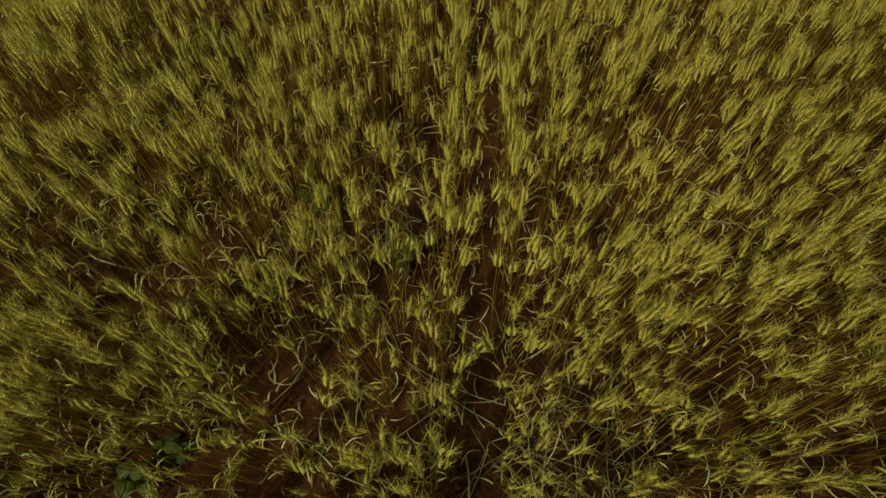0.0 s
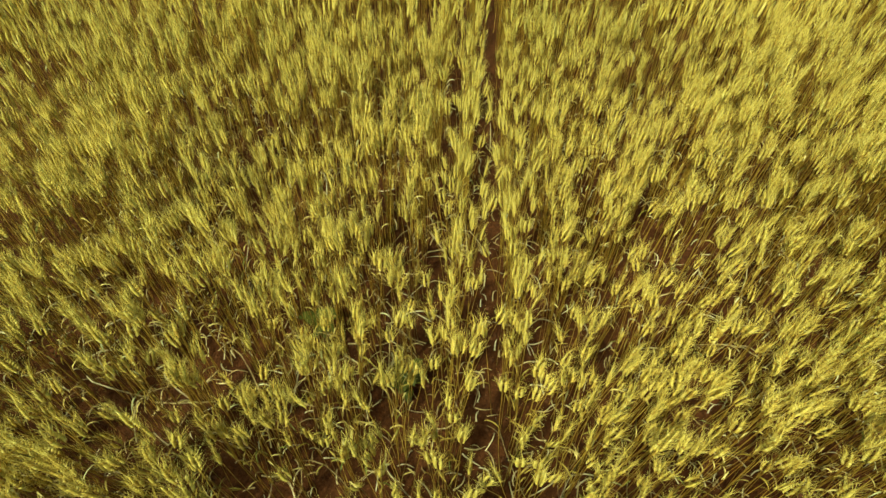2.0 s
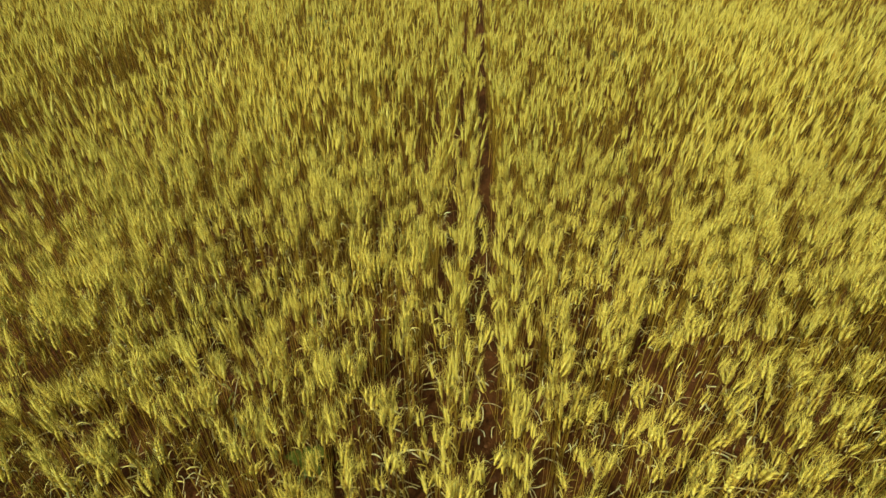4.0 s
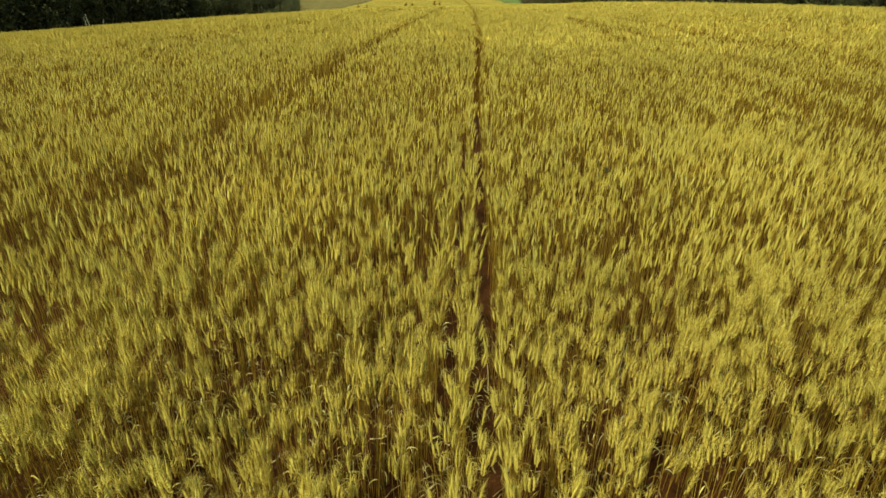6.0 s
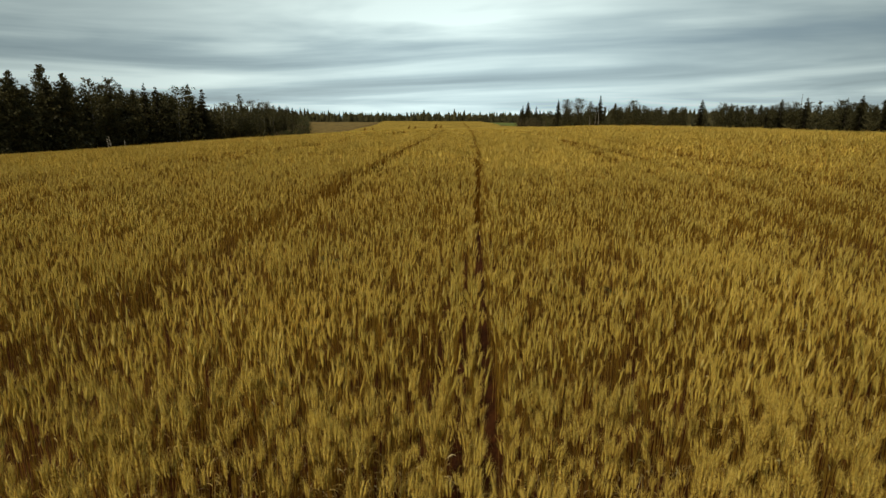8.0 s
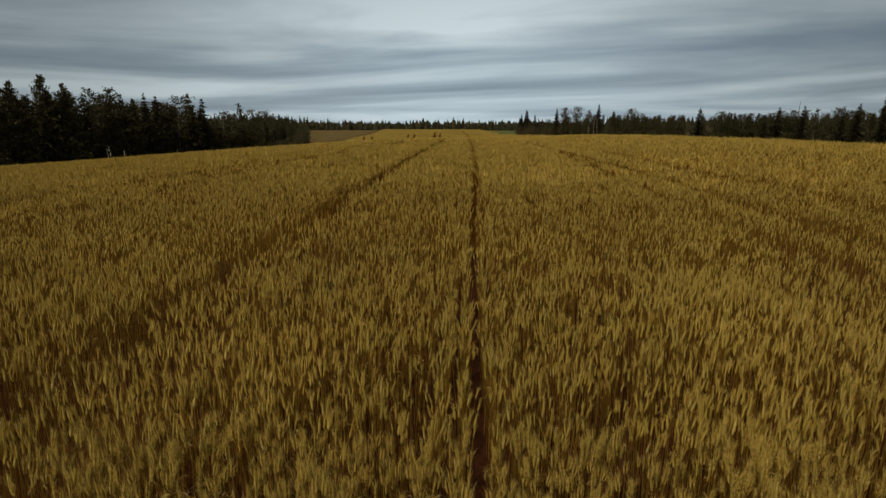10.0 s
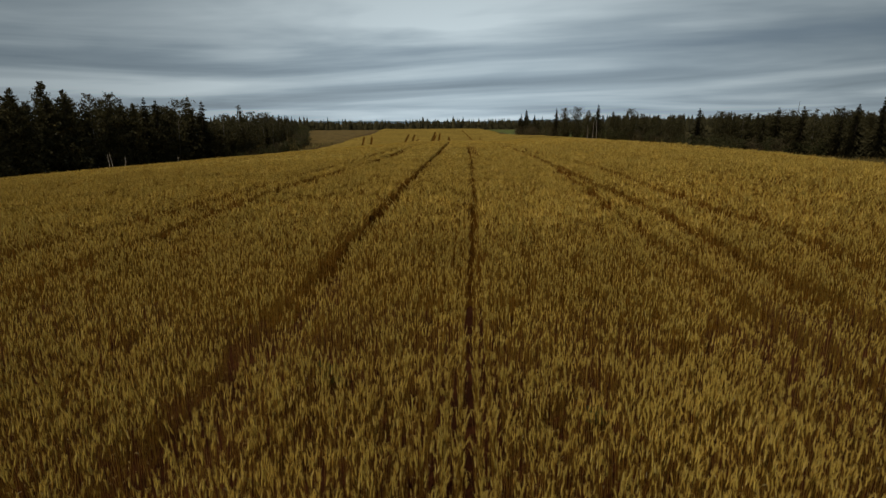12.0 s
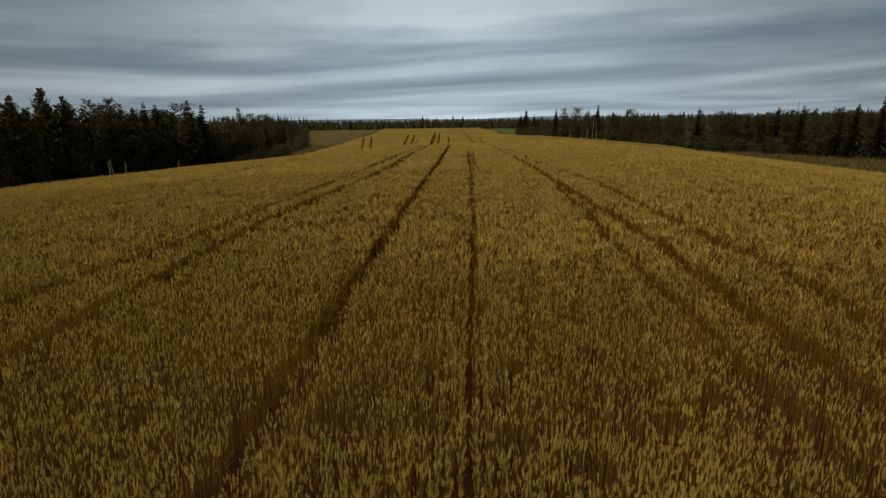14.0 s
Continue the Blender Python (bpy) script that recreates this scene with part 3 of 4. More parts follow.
gt = np.random.default_rng(55)
tufts("wheat_crop", [tuft(gt, 2, 0.17, 0.019, 1 + i % 2) for i in range(10)], 118000, (12.5, 58.0), -48, 46)
tufts("wheat_crop", [tuft(gt, 1, 0.19, 0.028, 2 - (i % 4 == 0)) for i in range(8)], 110000, (38.0, 150.0), -67, 62)


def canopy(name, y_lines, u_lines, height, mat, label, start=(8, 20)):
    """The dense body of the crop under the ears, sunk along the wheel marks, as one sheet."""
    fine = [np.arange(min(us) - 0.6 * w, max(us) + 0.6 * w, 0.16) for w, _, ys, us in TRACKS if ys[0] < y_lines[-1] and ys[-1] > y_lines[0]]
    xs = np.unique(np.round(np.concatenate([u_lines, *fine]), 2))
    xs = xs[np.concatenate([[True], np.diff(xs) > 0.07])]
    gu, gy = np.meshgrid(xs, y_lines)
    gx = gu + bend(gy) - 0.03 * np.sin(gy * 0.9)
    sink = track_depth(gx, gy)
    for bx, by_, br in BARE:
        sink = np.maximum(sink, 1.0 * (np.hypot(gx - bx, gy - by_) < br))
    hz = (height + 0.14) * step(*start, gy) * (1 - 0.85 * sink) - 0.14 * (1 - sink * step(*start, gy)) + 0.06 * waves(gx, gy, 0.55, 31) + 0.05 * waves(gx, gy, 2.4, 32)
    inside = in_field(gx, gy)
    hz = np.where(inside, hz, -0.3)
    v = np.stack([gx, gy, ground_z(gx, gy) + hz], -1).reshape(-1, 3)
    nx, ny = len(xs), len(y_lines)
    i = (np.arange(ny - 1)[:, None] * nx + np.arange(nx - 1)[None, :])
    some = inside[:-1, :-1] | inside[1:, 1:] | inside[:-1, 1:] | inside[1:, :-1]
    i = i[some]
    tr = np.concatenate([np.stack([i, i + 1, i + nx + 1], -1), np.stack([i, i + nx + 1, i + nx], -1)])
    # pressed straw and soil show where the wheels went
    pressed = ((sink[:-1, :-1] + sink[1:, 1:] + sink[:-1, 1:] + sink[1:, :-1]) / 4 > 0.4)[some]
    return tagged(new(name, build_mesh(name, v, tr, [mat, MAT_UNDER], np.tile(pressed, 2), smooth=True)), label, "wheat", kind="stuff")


# a dark sheet stands in for the shaded stems below the ears
canopy("wheat_understorey", np.arange(8.0, 52.0, 0.4), np.arange(-50.0, 46.0, 0.35), 0.50, MAT_UNDER, "dense wheat straw under the ears, coloured dark for its shade")
canopy("wheat_canopy", np.arange(51.5, 170.0, 1.0), np.arange(-68.0, 64.0, 0.8), 0.66, MAT_FAR_CROP, "golden wheat over the field's crest, marked by wheel tracks")
canopy("wheat_canopy", np.arange(168.0, 356.0, 2.5), np.arange(-68.0, 62.0, 0.9), 0.72, MAT_FAR_CROP, "golden wheat on the far rise with dark wheel tracks")



def out_of_view(x, y):
    """The crop beside and behind the place where the walk hovers."""
    return ~((y > -0.45) & (x > -0.95 * y - np.where(y < NEAR_Y, 2.9, 1.5)) & (x < np.where(y < NEAR_Y, 0.85 * y + 2.7, 0.80 * y + 1.5)))


def crop_around(templates, n, x0, x1, y0, y1, keep_out=0.0):
    """The same crop around the hovering place, tuft by tuft."""
    g = np.random.default_rng(91 + n)
    y, u = g.uniform(y0, y1, n), g.uniform(x0, x1, n)
    x = np.round((u - FURROW) / ROW) * ROW + FURROW + g.normal(0, 0.04, n) + bend(y)
    keep = out_of_view(x, y) & (g.random(n) > track_depth(x, y) * 1.05) & (np.abs(x - FURROW) > 0.12) & (np.maximum(np.abs(x), np.abs(y)) > keep_out)
    x, y = x[keep], y[keep]
    n = len(x)
    pos = np.stack([x, y, ground_z(x, y)], -1)
    size = 1 + 0.05 * waves(x, y, 0.6, 31) + 0.05 * waves(x, y, 2.4, 32) + g.normal(0, 0.05, n)
    return plant_all("wheat_crop", templates, pos, size, g.uniform(0, 6.28, n), 0.05 * waves(x, y, 1.0, 41), 0.05 * waves(x, y, 1.0, 42), LABEL_CROP)


ga = np.random.default_rng(92)
crop_around([tuft(ga, 2, 0.18, 0.022, 1 + i % 2) for i in range(8)], 36000, -6.5, 6.5, -6.5, 6.5)
crop_around([tuft(ga, 2, 0.20, 0.030, 1 + i % 2) for i in range(8)], 42000, -24, 22, -16, 24, 6.4)
canopy("wheat_canopy", np.arange(-58.0, -6.0, 1.0), np.arange(-66.0, 62.0, 1.0), 0.60, MAT_FAR_CROP, "golden wheat reaching back to the field's near end", (-6, -9))

# single plants beside the bare furrow


def part(name, v, tris, mat, parent, label=""):
    """One mesh under a thing or a part."""
    ob = new(name, build_mesh(name, v, tris, [mat]))
    ob.parent = parent
    return tagged(ob, label)


def wheat_plant(g):
    root = new("wheat_plant")
    tagged(root, "single bearded wheat stalk with curled dry leaves beside the furrow", "wheat", "wheat stalks beside the furrow")
    chunks = wheat_chunks(g, 0)
    by_mat = {}
    for v, t, m in chunks:
        by_mat.setdefault(m, []).append((v, t, m))
    v, t, _ = join(by_mat[0])
    stem = part("stem", v, t, MAT_STEM, root, "thin straw stem, browned for the shade between ears")
    v, t, _ = join(by_mat[1])
    ear = part("ear", v, t, MAT_EAR, root, "golden ear of overlapping spikelets")
    v, t, _ = join(by_mat[2])
    part("awn_brush", v, t, MAT_AWN, ear, "fine pale bristles")
    for v, t, m in by_mat.get(3, []):
        part("leaf", v, t, MAT_LEAF, root, "dry curled leaf")
    return root


gs = np.random.default_rng(900)
masters = [wheat_plant(gs) for _ in range(8)]
used = [False] * len(masters)
for side in (-1, 1):
    for i in range(120):
        yy = 0.5 + 2.5 * (i + gs.uniform(0.1, 0.9)) / 120
        xx = FURROW + side * (0.142 - 0.01 * max(0.0, min(1.0, (yy - 1.8) / 1.2))) + gs.normal(0, 0.03)
        if min(math.hypot(xx - bx, yy - by_) - br for bx, by_, br in BARE) < 0:
            continue
        k = int(gs.integers(0, len(masters)))
        m = pose(xx, yy, float(ground_z(xx, yy)) - 0.004, gs.normal(0, 4) - 1, gs.normal(0, 4) + 2, gs.uniform(0, 360))
        if not used[k]:
            used[k] = True
            masters[k].matrix_basis = m
        else:
            copy_thing(masters[k], m)


def scatter_ground(name, n, make, mat, label, category, area):
    g = np.random.default_rng(len(name) * 7)
    ch = []
    for _ in range(n):
        x, y = g.uniform(area[0], area[1]), g.uniform(area[2], area[3])
        v, t = make(g)
        a = g.uniform(0, 6.28)
        r = np.array([[math.cos(a), -math.sin(a), 0], [math.sin(a), math.cos(a), 0], [0, 0, 1]])
        ch.append((v @ r.T + (x, y, float(soil_relief(np.float64(x), np.float64(y)))), t, 0))
    v, t, _ = join(ch)
    return tagged(new(name, build_mesh(name, v, t, [mat])), label, category, kind="stuff")


def straw(g):
    ln, up = g.uniform(0.03, 0.12), g.uniform(0.004, 0.035)
    if g.random() < 0.05:
        ln, up = g.uniform(0.18, 0.4), g.uniform(0.02, 0.2)
    s = np.linspace(0, 1, 5)
    curve = g.uniform(-0.25, 0.25) * ln
    pts = [(ln * q, curve * math.sin(q * 3.1), 0.006 + up * math.sin(q * 3.14)) for q in s]
    return ribbon(pts, [0.0035 * (1 - 0.5 * q) for q in s], (0, 1, g.uniform(-0.7, 0.7)))


def clod(g):
    r = g.uniform(0.004, 0.013)
    v = np.array([(1, 0, 0), (0.3, 0.95, 0), (-0.8, 0.6, 0), (-0.8, -0.6, 0), (0.3, -0.95, 0), (0, 0, 0.8), (0.5, 0.2, 0.65), (-0.4, -0.3, 0.7)]) * r
    v = v * g.uniform(0.75, 1.25, v.shape)
    t = [(0, 1, 6), (1, 2, 6), (2, 5, 6), (2, 3, 7), (2, 7, 5), (3, 4, 7), (4, 6, 7), (4, 0, 6), (5, 7, 6)]
    return v, np.array(t)


scatter_ground("straw_litter", 2600, straw, MAT_STRAW, "pale dry straw and shed leaf blades on the soil", "straw", (-2.4, 2.1, -0.1, 4.0))
scatter_ground("soil_clods", 2600, clod, MAT_CLOD, "small crumbled red-brown soil clods", "soil", (-1.6, 1.4, 0.0, 4.0))


def lodged_stem(g):
    """A bent stem that lies nearly flat and points away from the bare spot."""
    ln, up = g.uniform(0.35, 0.65), g.uniform(0.03, 0.16)
    s = np.linspace(0, 1, 5)
    v, t = tube([(ln * q, 0.06 * ln * math.sin(3 * q), 0.01 + up * q) for q in s], [0.0028 - 0.001 * q for q in s], 3)
    return v, t


scatter_ground("lodged_stems", 70, lodged_stem, MAT_STRAW, "bent pale wheat stems lying almost flat on the soil", "straw", (0.0, 0.75, 0.2, 0.8))


def weed(g, x, y, size):
    """A low broad-leaved weed between the rows."""
    root = new("weed")
    root.matrix_basis = pose(x, y, float(ground_z(x, y)))
    tagged(root, "small green broad-leaved weed growing low among the wheat", "weed", "weeds between the rows")
    v, t = tube([(0, 0, -0.01), (0.01, 0, size * 0.6), (0.015, 0.01, size)], [0.003, 0.002, 0.001], 4)
    part("stalk", v, t, MAT_WEED, root)
    for i in range(11):
        a, s = i * 2.4, g.uniform(0.15, 1.0)
        out = np.array([math.cos(a), math.sin(a), 0])
        base = np.array([0.012 * s, 0, size * s])
        ln = size * g.uniform(0.35, 0.55)
        pts = [base, base + out * ln * 0.35 + (0, 0, ln * 0.25), base + out * ln * 0.7 + (0, 0, ln * 0.25), base + out * ln + (0, 0, ln * 0.08)]
        v, t = ribbon(pts, [0.004, ln * 0.26, ln * 0.24, 0.001], (-math.sin(a), math.cos(a), 0.1))
        part("leaf", v, t, MAT_WEED, root)
    return root


gw = np.random.default_rng(31)
for x, y, s in ((-2.28, 8.2, 0.4), (1.62, 7.1, 0.42), (-2.42, 8.35, 0.35), (-1.4, 0.41, 0.2), (-1.31, 0.53, 0.16), (-0.41, 1.46, 0.18), (-0.88, 1.73, 0.2)):
    weed(gw, x, y, s)

# ---- trees ----


def limb(a, b, r0, r1, sides=5, sag=0.0, n=3):
    a, b = np.asarray(a, float), np.asarray(b, float)
    s = np.linspace(0, 1, n + 1)
    return tube([a + (b - a) * q + np.array([0, 0, sag * math.sin(q * math.pi)]) for q in s], [r0 + (r1 - r0) * q for q in s], sides)


def spruce(g, h, width, whorls, twigs, lean=0.0):
    """Trunk and crown arrays of a spruce: drooping tiers of feathery boughs."""
    trunk = tube([(0, 0, -0.4), (lean * 0.3, 0, h * 0.45), (lean, 0, h)], [0.014 * h + 0.03, 0.009 * h, 0.01], 6)
    ch = []
    for i in range(whorls):
        s = min(0.985, (i + g.uniform(0.1, 0.9)) / whorls)
        z = h * (0.05 + 0.93 * s)
        reach = width * (1 - s) ** 0.9 * g.uniform(0.7, 1.25) + 0.10
        nb = int(5 + 3 * (1 - s))
        a0 = g.uniform(0, 6.28)
        for k in range(nb):
            a = a0 + k * 6.28 / nb + g.normal(0, 0.2)
            z = h * min(0.985, 0.05 + 0.93 * s + g.normal(0, 0.55) / whorls * (1 - 0.5 * s))
            out = np.array([math.cos(a), math.sin(a), 0])
            side = np.array([-math.sin(a), math.cos(a), 0])
            r = reach * g.uniform(0.5, 1.2)
            rise = 0.45 * s - 0.22
            base = np.array([lean * (z / h) ** 1.5, 0, z])
            pts = [base, base + out * r * 0.4 + (0, 0, r * (rise + 0.02)), base + out * r * 0.75 + (0, 0, r * (rise - 0.16)), base + out * r + (0, 0, r * (rise - 0.12))]
            ch.append((*ribbon(pts, [0.02, 0.07 * r + 0.02, 0.07 * r + 0.02, 0.01], side * 0.7 + np.array([0, 0, 0.7])), 0))
            for j in range(twigs):
                q = (j + 0.7) / (twigs + 0.4)
                p = base + out * r * q + (0, 0, r * (rise * q * 1.5 - 0.10 * q))
                ln = r * 0.46 * (1 - 0.55 * q) * g.uniform(0.7, 1.2) + 0.05
                for sg in (-1, 1):
                    e = p + side * sg * ln * g.uniform(0.5, 1.0) + out * ln * 0.55 - np.array([0, 0, ln * g.uniform(0.1, 0.9)])
                    w = out * (0.10 * ln + 0.03) + np.array([0, 0, 0.13 * ln + 0.03]) * g.uniform(0.5, 1.4)
                    ch.append((np.array([p - w, p + w, e]), np.array([(0, 1, 2)]), 0))
    v, t, _ = join(ch)
    return trunk, (v, t)


def broadleaf(g, h, width, twigs, per_twig, leaf, low=0.1, spire=1.0):
    """Trunk, limbs and leaves of a broad-leaved tree; spire 1 tapers to a feathery tip, 0 is a round, gappy crown."""
    lean, lean_y = g.normal(0, 0.03 * h), g.normal(0, 0.02 * h)
    top = np.array([lean, lean_y, h * 0.97])
    wood = [limb((0, 0, -0.4), top * 0.5, 0.011 * h + 0.02, 0.007 * h, 6), limb(top * 0.5, top, 0.007 * h, 0.012, 5)]
    pts = []
    for i in range(twigs):
        s = low + (0.985 - low) * (i + g.random()) / twigs
        taper = (1.0 - s) ** 0.7 * min(1.0, (s - low) / 0.12 + 0.55)
        bulge = math.sqrt(max(0.0, 1 - ((s - 0.5 * (1 + low)) / (0.52 * (1 - low))) ** 2))
        r = width * (spire * taper + (1 - spire) * bulge) * g.uniform(0.45, 1.25) + 0.10
        a = i * 2.4 + g.normal(0, 0.5)
        b = top * s
        e = b + np.array([math.cos(a) * r, math.sin(a) * r, r * g.uniform(0.15, 0.8) + 0.5 * max(0.0, s - 0.75)])
        e[2] = min(e[2], h)
        if i % 5 == 0:
            wood.append(limb(b, e, 0.004 * h, 0.008, 4, 0.08, 2))
        n = max(5, int(per_twig * (0.35 + r / width)))
        q = g.uniform(0.15, 1.05, n)
        pts.append(b + (e - b) * q[:, None] + g.normal(0, 1, (n, 3)) * (0.04 + 0.13 * r) * (1, 1, 0.8))
    p = np.concatenate(pts)
    p = p[(p[:, 2] > 0.02 * h) & (p[:, 2] < 1.01 * h)]
    n = len(p)
    d1, d2 = g.normal(0, 1, (n, 3)), g.normal(0, 1, (n, 3))
    d1 /= np.linalg.norm(d1, axis=1)[:, None]
    d2 = np.cross(d1, d2)
    d2 /= np.linalg.norm(d2, axis=1)[:, None]
    sz = (leaf * g.uniform(0.6, 1.4, n) * (1.1 - 0.55 * np.clip(p[:, 2] / h, 0, 1)))[:, None]
    v = np.stack([p - d1 * sz, p + d2 * sz * 0.55, p + d1 * sz, p - d2 * sz * 0.55], 1).reshape(-1, 3)
    i = np.arange(n)[:, None] * 4
    t = np.concatenate([i + [0, 1, 2], i + [0, 2, 3]])
    tv, tt, _ = join([(a_, b_, 0) for a_, b_ in wood])
    return (tv, tt), (v, t)


def tree_thing(name, arrays, bark, leaves, label, category):
    (tv, tt), (cv, ct) = arrays
    root = new(name)
    tagged(root, label, category)
    part("trunk", tv, tt, bark, root)
    part("crown", cv, ct, leaves, root)
    return root


gtree = np.random.default_rng(77)
kinds = {
    "spruce": [tree_thing("spruce", spruce(gtree, 10, w, 42, 4, l), MAT_BARK, MAT_NEEDLE, "dark green spruce with drooping boughs at the field's edge", "tree") for w, l in ((2.3, 0.0), (2.9, 0.15), (2.0, -0.1), (2.6, 0.3))],
    "birch": [tree_thing("birch", broadleaf(gtree, 10, w, 66, n, 0.20, lo, sp), MAT_WHITE_BARK, MAT_BIRCH_LEAF, "slender birch with a pale trunk and a loose green crown", "tree") for w, n, lo, sp in ((2.0, 26, 0.16, 0.7), (1.7, 22, 0.2, 0.9), (2.6, 30, 0.16, 0.3))],
    "poplar": [tree_thing("poplar", broadleaf(gtree, 10, w, 90, 48, 0.17, lo, sp), MAT_BARK, MAT_BIRCH_LEAF, "rounded green poplar in the wood's edge", "tree") for w, lo, sp in ((2.5, 0.02, 0.35), (2.1, 0.03, 0.5), (3.0, 0.02, 0.25))],
    "aspen": [tree_thing("aspen", broadleaf(gtree, 10, w, 105, n, 0.17, lo, sp), MAT_BARK, MAT_BIRCH_LEAF, "dark full-crowned aspen in the wood's edge", "tree") for w, n, lo, sp in ((2.2, 58, 0.02, 1.0), (1.9, 54, 0.02, 1.0), (2.6, 58, 0.03, 0.8), (2.1, 58, 0.03, 0.9))],
}
shrubs = [tree_thing("willow_shrub", broadleaf(gtree, 3.0, 1.6, 40, 22, 0.13, 0.0, 0.2), MAT_BARK, MAT_SHRUB_LEAF, "dense green willow shrub along the wood's edge", "shrub") for _ in range(3)]
russets = [tree_thing("russet_shrub", broadleaf(gtree, 3.0, 1.5, 36, 18, 0.11, 0.0, 0.2), MAT_BARK, MAT_DRY_SHRUB, "brownish half-bare shrub along the wood's edge", "shrub") for _ in range(2)]
taken = set()


def stand(master, x, y, size, turn, group):
    """Stands the master itself the first time, copies after that; size scales its built height."""
    m = pose(x, y, float(ground_z(x, y)), 0, 0, turn) @ Matrix.Diagonal((size, size, size, 1))
    if master.name not in taken:
        taken.add(master.name)
        master.matrix_basis = m
        ob = master
    else:
        ob = copy_thing(master, Matrix.Identity(4))
        ob.matrix_basis = m
    tagged(ob, group=group)
    return ob


LEFT, RIGHT, MIDDLE = "trees of the left wood", "trees of the right wood", "trees of the middle wood"
# trees that stand out: kind, variant, x, y, height of the top over the datum
STANDOUT = [
    ("aspen", 0, -58.5, 70.0, 9.4), ("aspen", 1, -58.5, 75.5, 10.7), ("aspen", 1, -58.0, 78.4, 9.7), ("birch", 0, -58.5, 84.3, 9.4), ("aspen", 2, -59.0, 88.3, 9.6),
    ("spruce", 0, -59.5, 93.3, 9.0), ("spruce", 2, -58.5, 98.2, 9.3), ("spruce", 1, -59.0, 102.6, 9.0), ("birch", 2, -58.0, 107.6, 9.4), ("spruce", 0, -58.5, 114.0, 10.2), ("spruce", 3, -58.0, 118.0, 9.4),
    ("birch", 1, -58.8, 140.0, 9.3), ("birch", 2, -57.4, 142.0, 7.6), ("birch", 0, -57.0, 148.0, 7.4), ("birch", 2, -58.0, 153.0, 7.6), ("poplar", 1, -58.5, 158.0, 7.2), ("birch", 0, -59.0, 164.0, 7.0), ("poplar", 0, -59.5, 171.0, 6.4), ("poplar", 2, -57.5, 132.0, 6.2), ("birch", 2, -57.5, 127.0, 6.8), ("spruce", 1, -71.3, 205.0, 7.8), ("spruce", 3, -69.5, 208.0, 7.4), ("spruce", 0, -66.8, 206.0, 7.0),
    ("spruce", 1, 22.2, 232.0, 8.9), ("spruce", 0, 19.8, 230.0, 7.2), ("spruce", 3, 24.8, 228.0, 6.9), ("spruce", 2, 29.5, 200.0, 8.8), ("poplar", 0, 31.6, 195.0, 8.7), ("poplar", 2, 34.5, 190.0, 8.8), ("birch", 0, 37.4, 186.0, 7.8),
    ("spruce", 2, 41.7, 190.0, 9.8), ("aspen", 1, 45.3, 185.0, 7.3), ("poplar", 2, 50.3, 182.0, 7.9), ("poplar", 1, 57.4, 178.0, 6.0), ("spruce", 1, 68.0, 173.0, 8.0), ("spruce", 0, 68.0, 150.8, 6.4),
    ("spruce", 3, 68.0, 129.6, 7.4), ("spruce", 0, 68.5, 121.0, 7.5), ("birch", 1, 68.0, 116.1, 6.9), ("poplar", 0, 68.0, 109.2, 6.8), ("spruce", 2, 67.5, 106.9, 7.0), ("spruce", 1, 68.0, 103.7, 7.4), ("spruce", 2, 69.0, 98.6, 8.9),
]
for kind, k, x, y, top in STANDOUT:
    # the woods at the sides lie farther off than the one ahead
    far_off = 1.5 if x < 0 else float(np.interp(y, [98, 130, 170], [1.4, 1.25, 1.0]))
    x, y, top = x * far_off, y * far_off, 5.5 + (top - 5.5) * far_off
    size = (top - float(ground_z(x, y))) / 10.0
    stand(kinds[kind][k], x, y, size, gtree.uniform(0, 360), LEFT if x < 0 else (RIGHT if x > 60 else MIDDLE))


def wood_line(points, gap, rows, depth, tops, shares, group):
    """Trees in loose ranks along a line of the wood's edge."""
    for (x0, y0), (x1, y1) in zip(points, points[1:]):
        ln = math.hypot(x1 - x0, y1 - y0)
        nx, ny = (y1 - y0) / ln, -(x1 - x0) / ln
        if nx * x0 + ny * (y0 - 120) < 0 and abs(x0) > 40:
            nx, ny = -nx, -ny
        if abs(x0) <= 40:
            nx, ny = abs(nx) * 0.3, 1.0
        for r in range(rows):
            for i in range(int(ln / gap)):
                s = (i + gtree.uniform(0.1, 0.9)) * gap / ln
                off = r * depth + gtree.uniform(0.3, depth)
                x, y = x0 + (x1 - x0) * s + nx * off, y0 + (y1 - y0) * s + ny * off
                kind = gtree.choice(list(shares), p=list(shares.values()))
                top = gtree.uniform(*tops) - 0.2 * (r == 0)
                size = max(0.35, (top - float(ground_z(x, y))) / 10.0)
                stand(kinds[kind][int(gtree.integers(0, len(kinds[kind])))], x, y, size, gtree.uniform(0, 360), group)


wood_line([(-86.5, 66), (-87, 138)], 3.3, 3, 4.2, (7.6, 10.6), {"aspen": 0.5, "birch": 0.05, "spruce": 0.45}, LEFT)
wood_line([(-87, 138), (-88, 183)], 3.3, 3, 4.2, (7.0, 10.0), {"aspen": 0.35, "birch": 0.2, "spruce": 0.45}, LEFT)
wood_line([(-90, 183), (-80, 208), (-73, 226)], 3.4, 2, 4.0, (1.5, 5.2), {"poplar": 0.5, "birch": 0.4, "spruce": 0.1}, LEFT)
wood_line([(-76, 234), (-92, 300)], 4.6, 2, 5.0, (2.8, 6.0), {"poplar": 0.4, "birch": 0.35, "spruce": 0.25}, LEFT)
wood_line([(112, 118), (104, 138)], 2.6, 3, 4.0, (6.0, 8.4), {"aspen": 0.4, "poplar": 0.4, "birch": 0.05, "spruce": 0.15}, RIGHT)
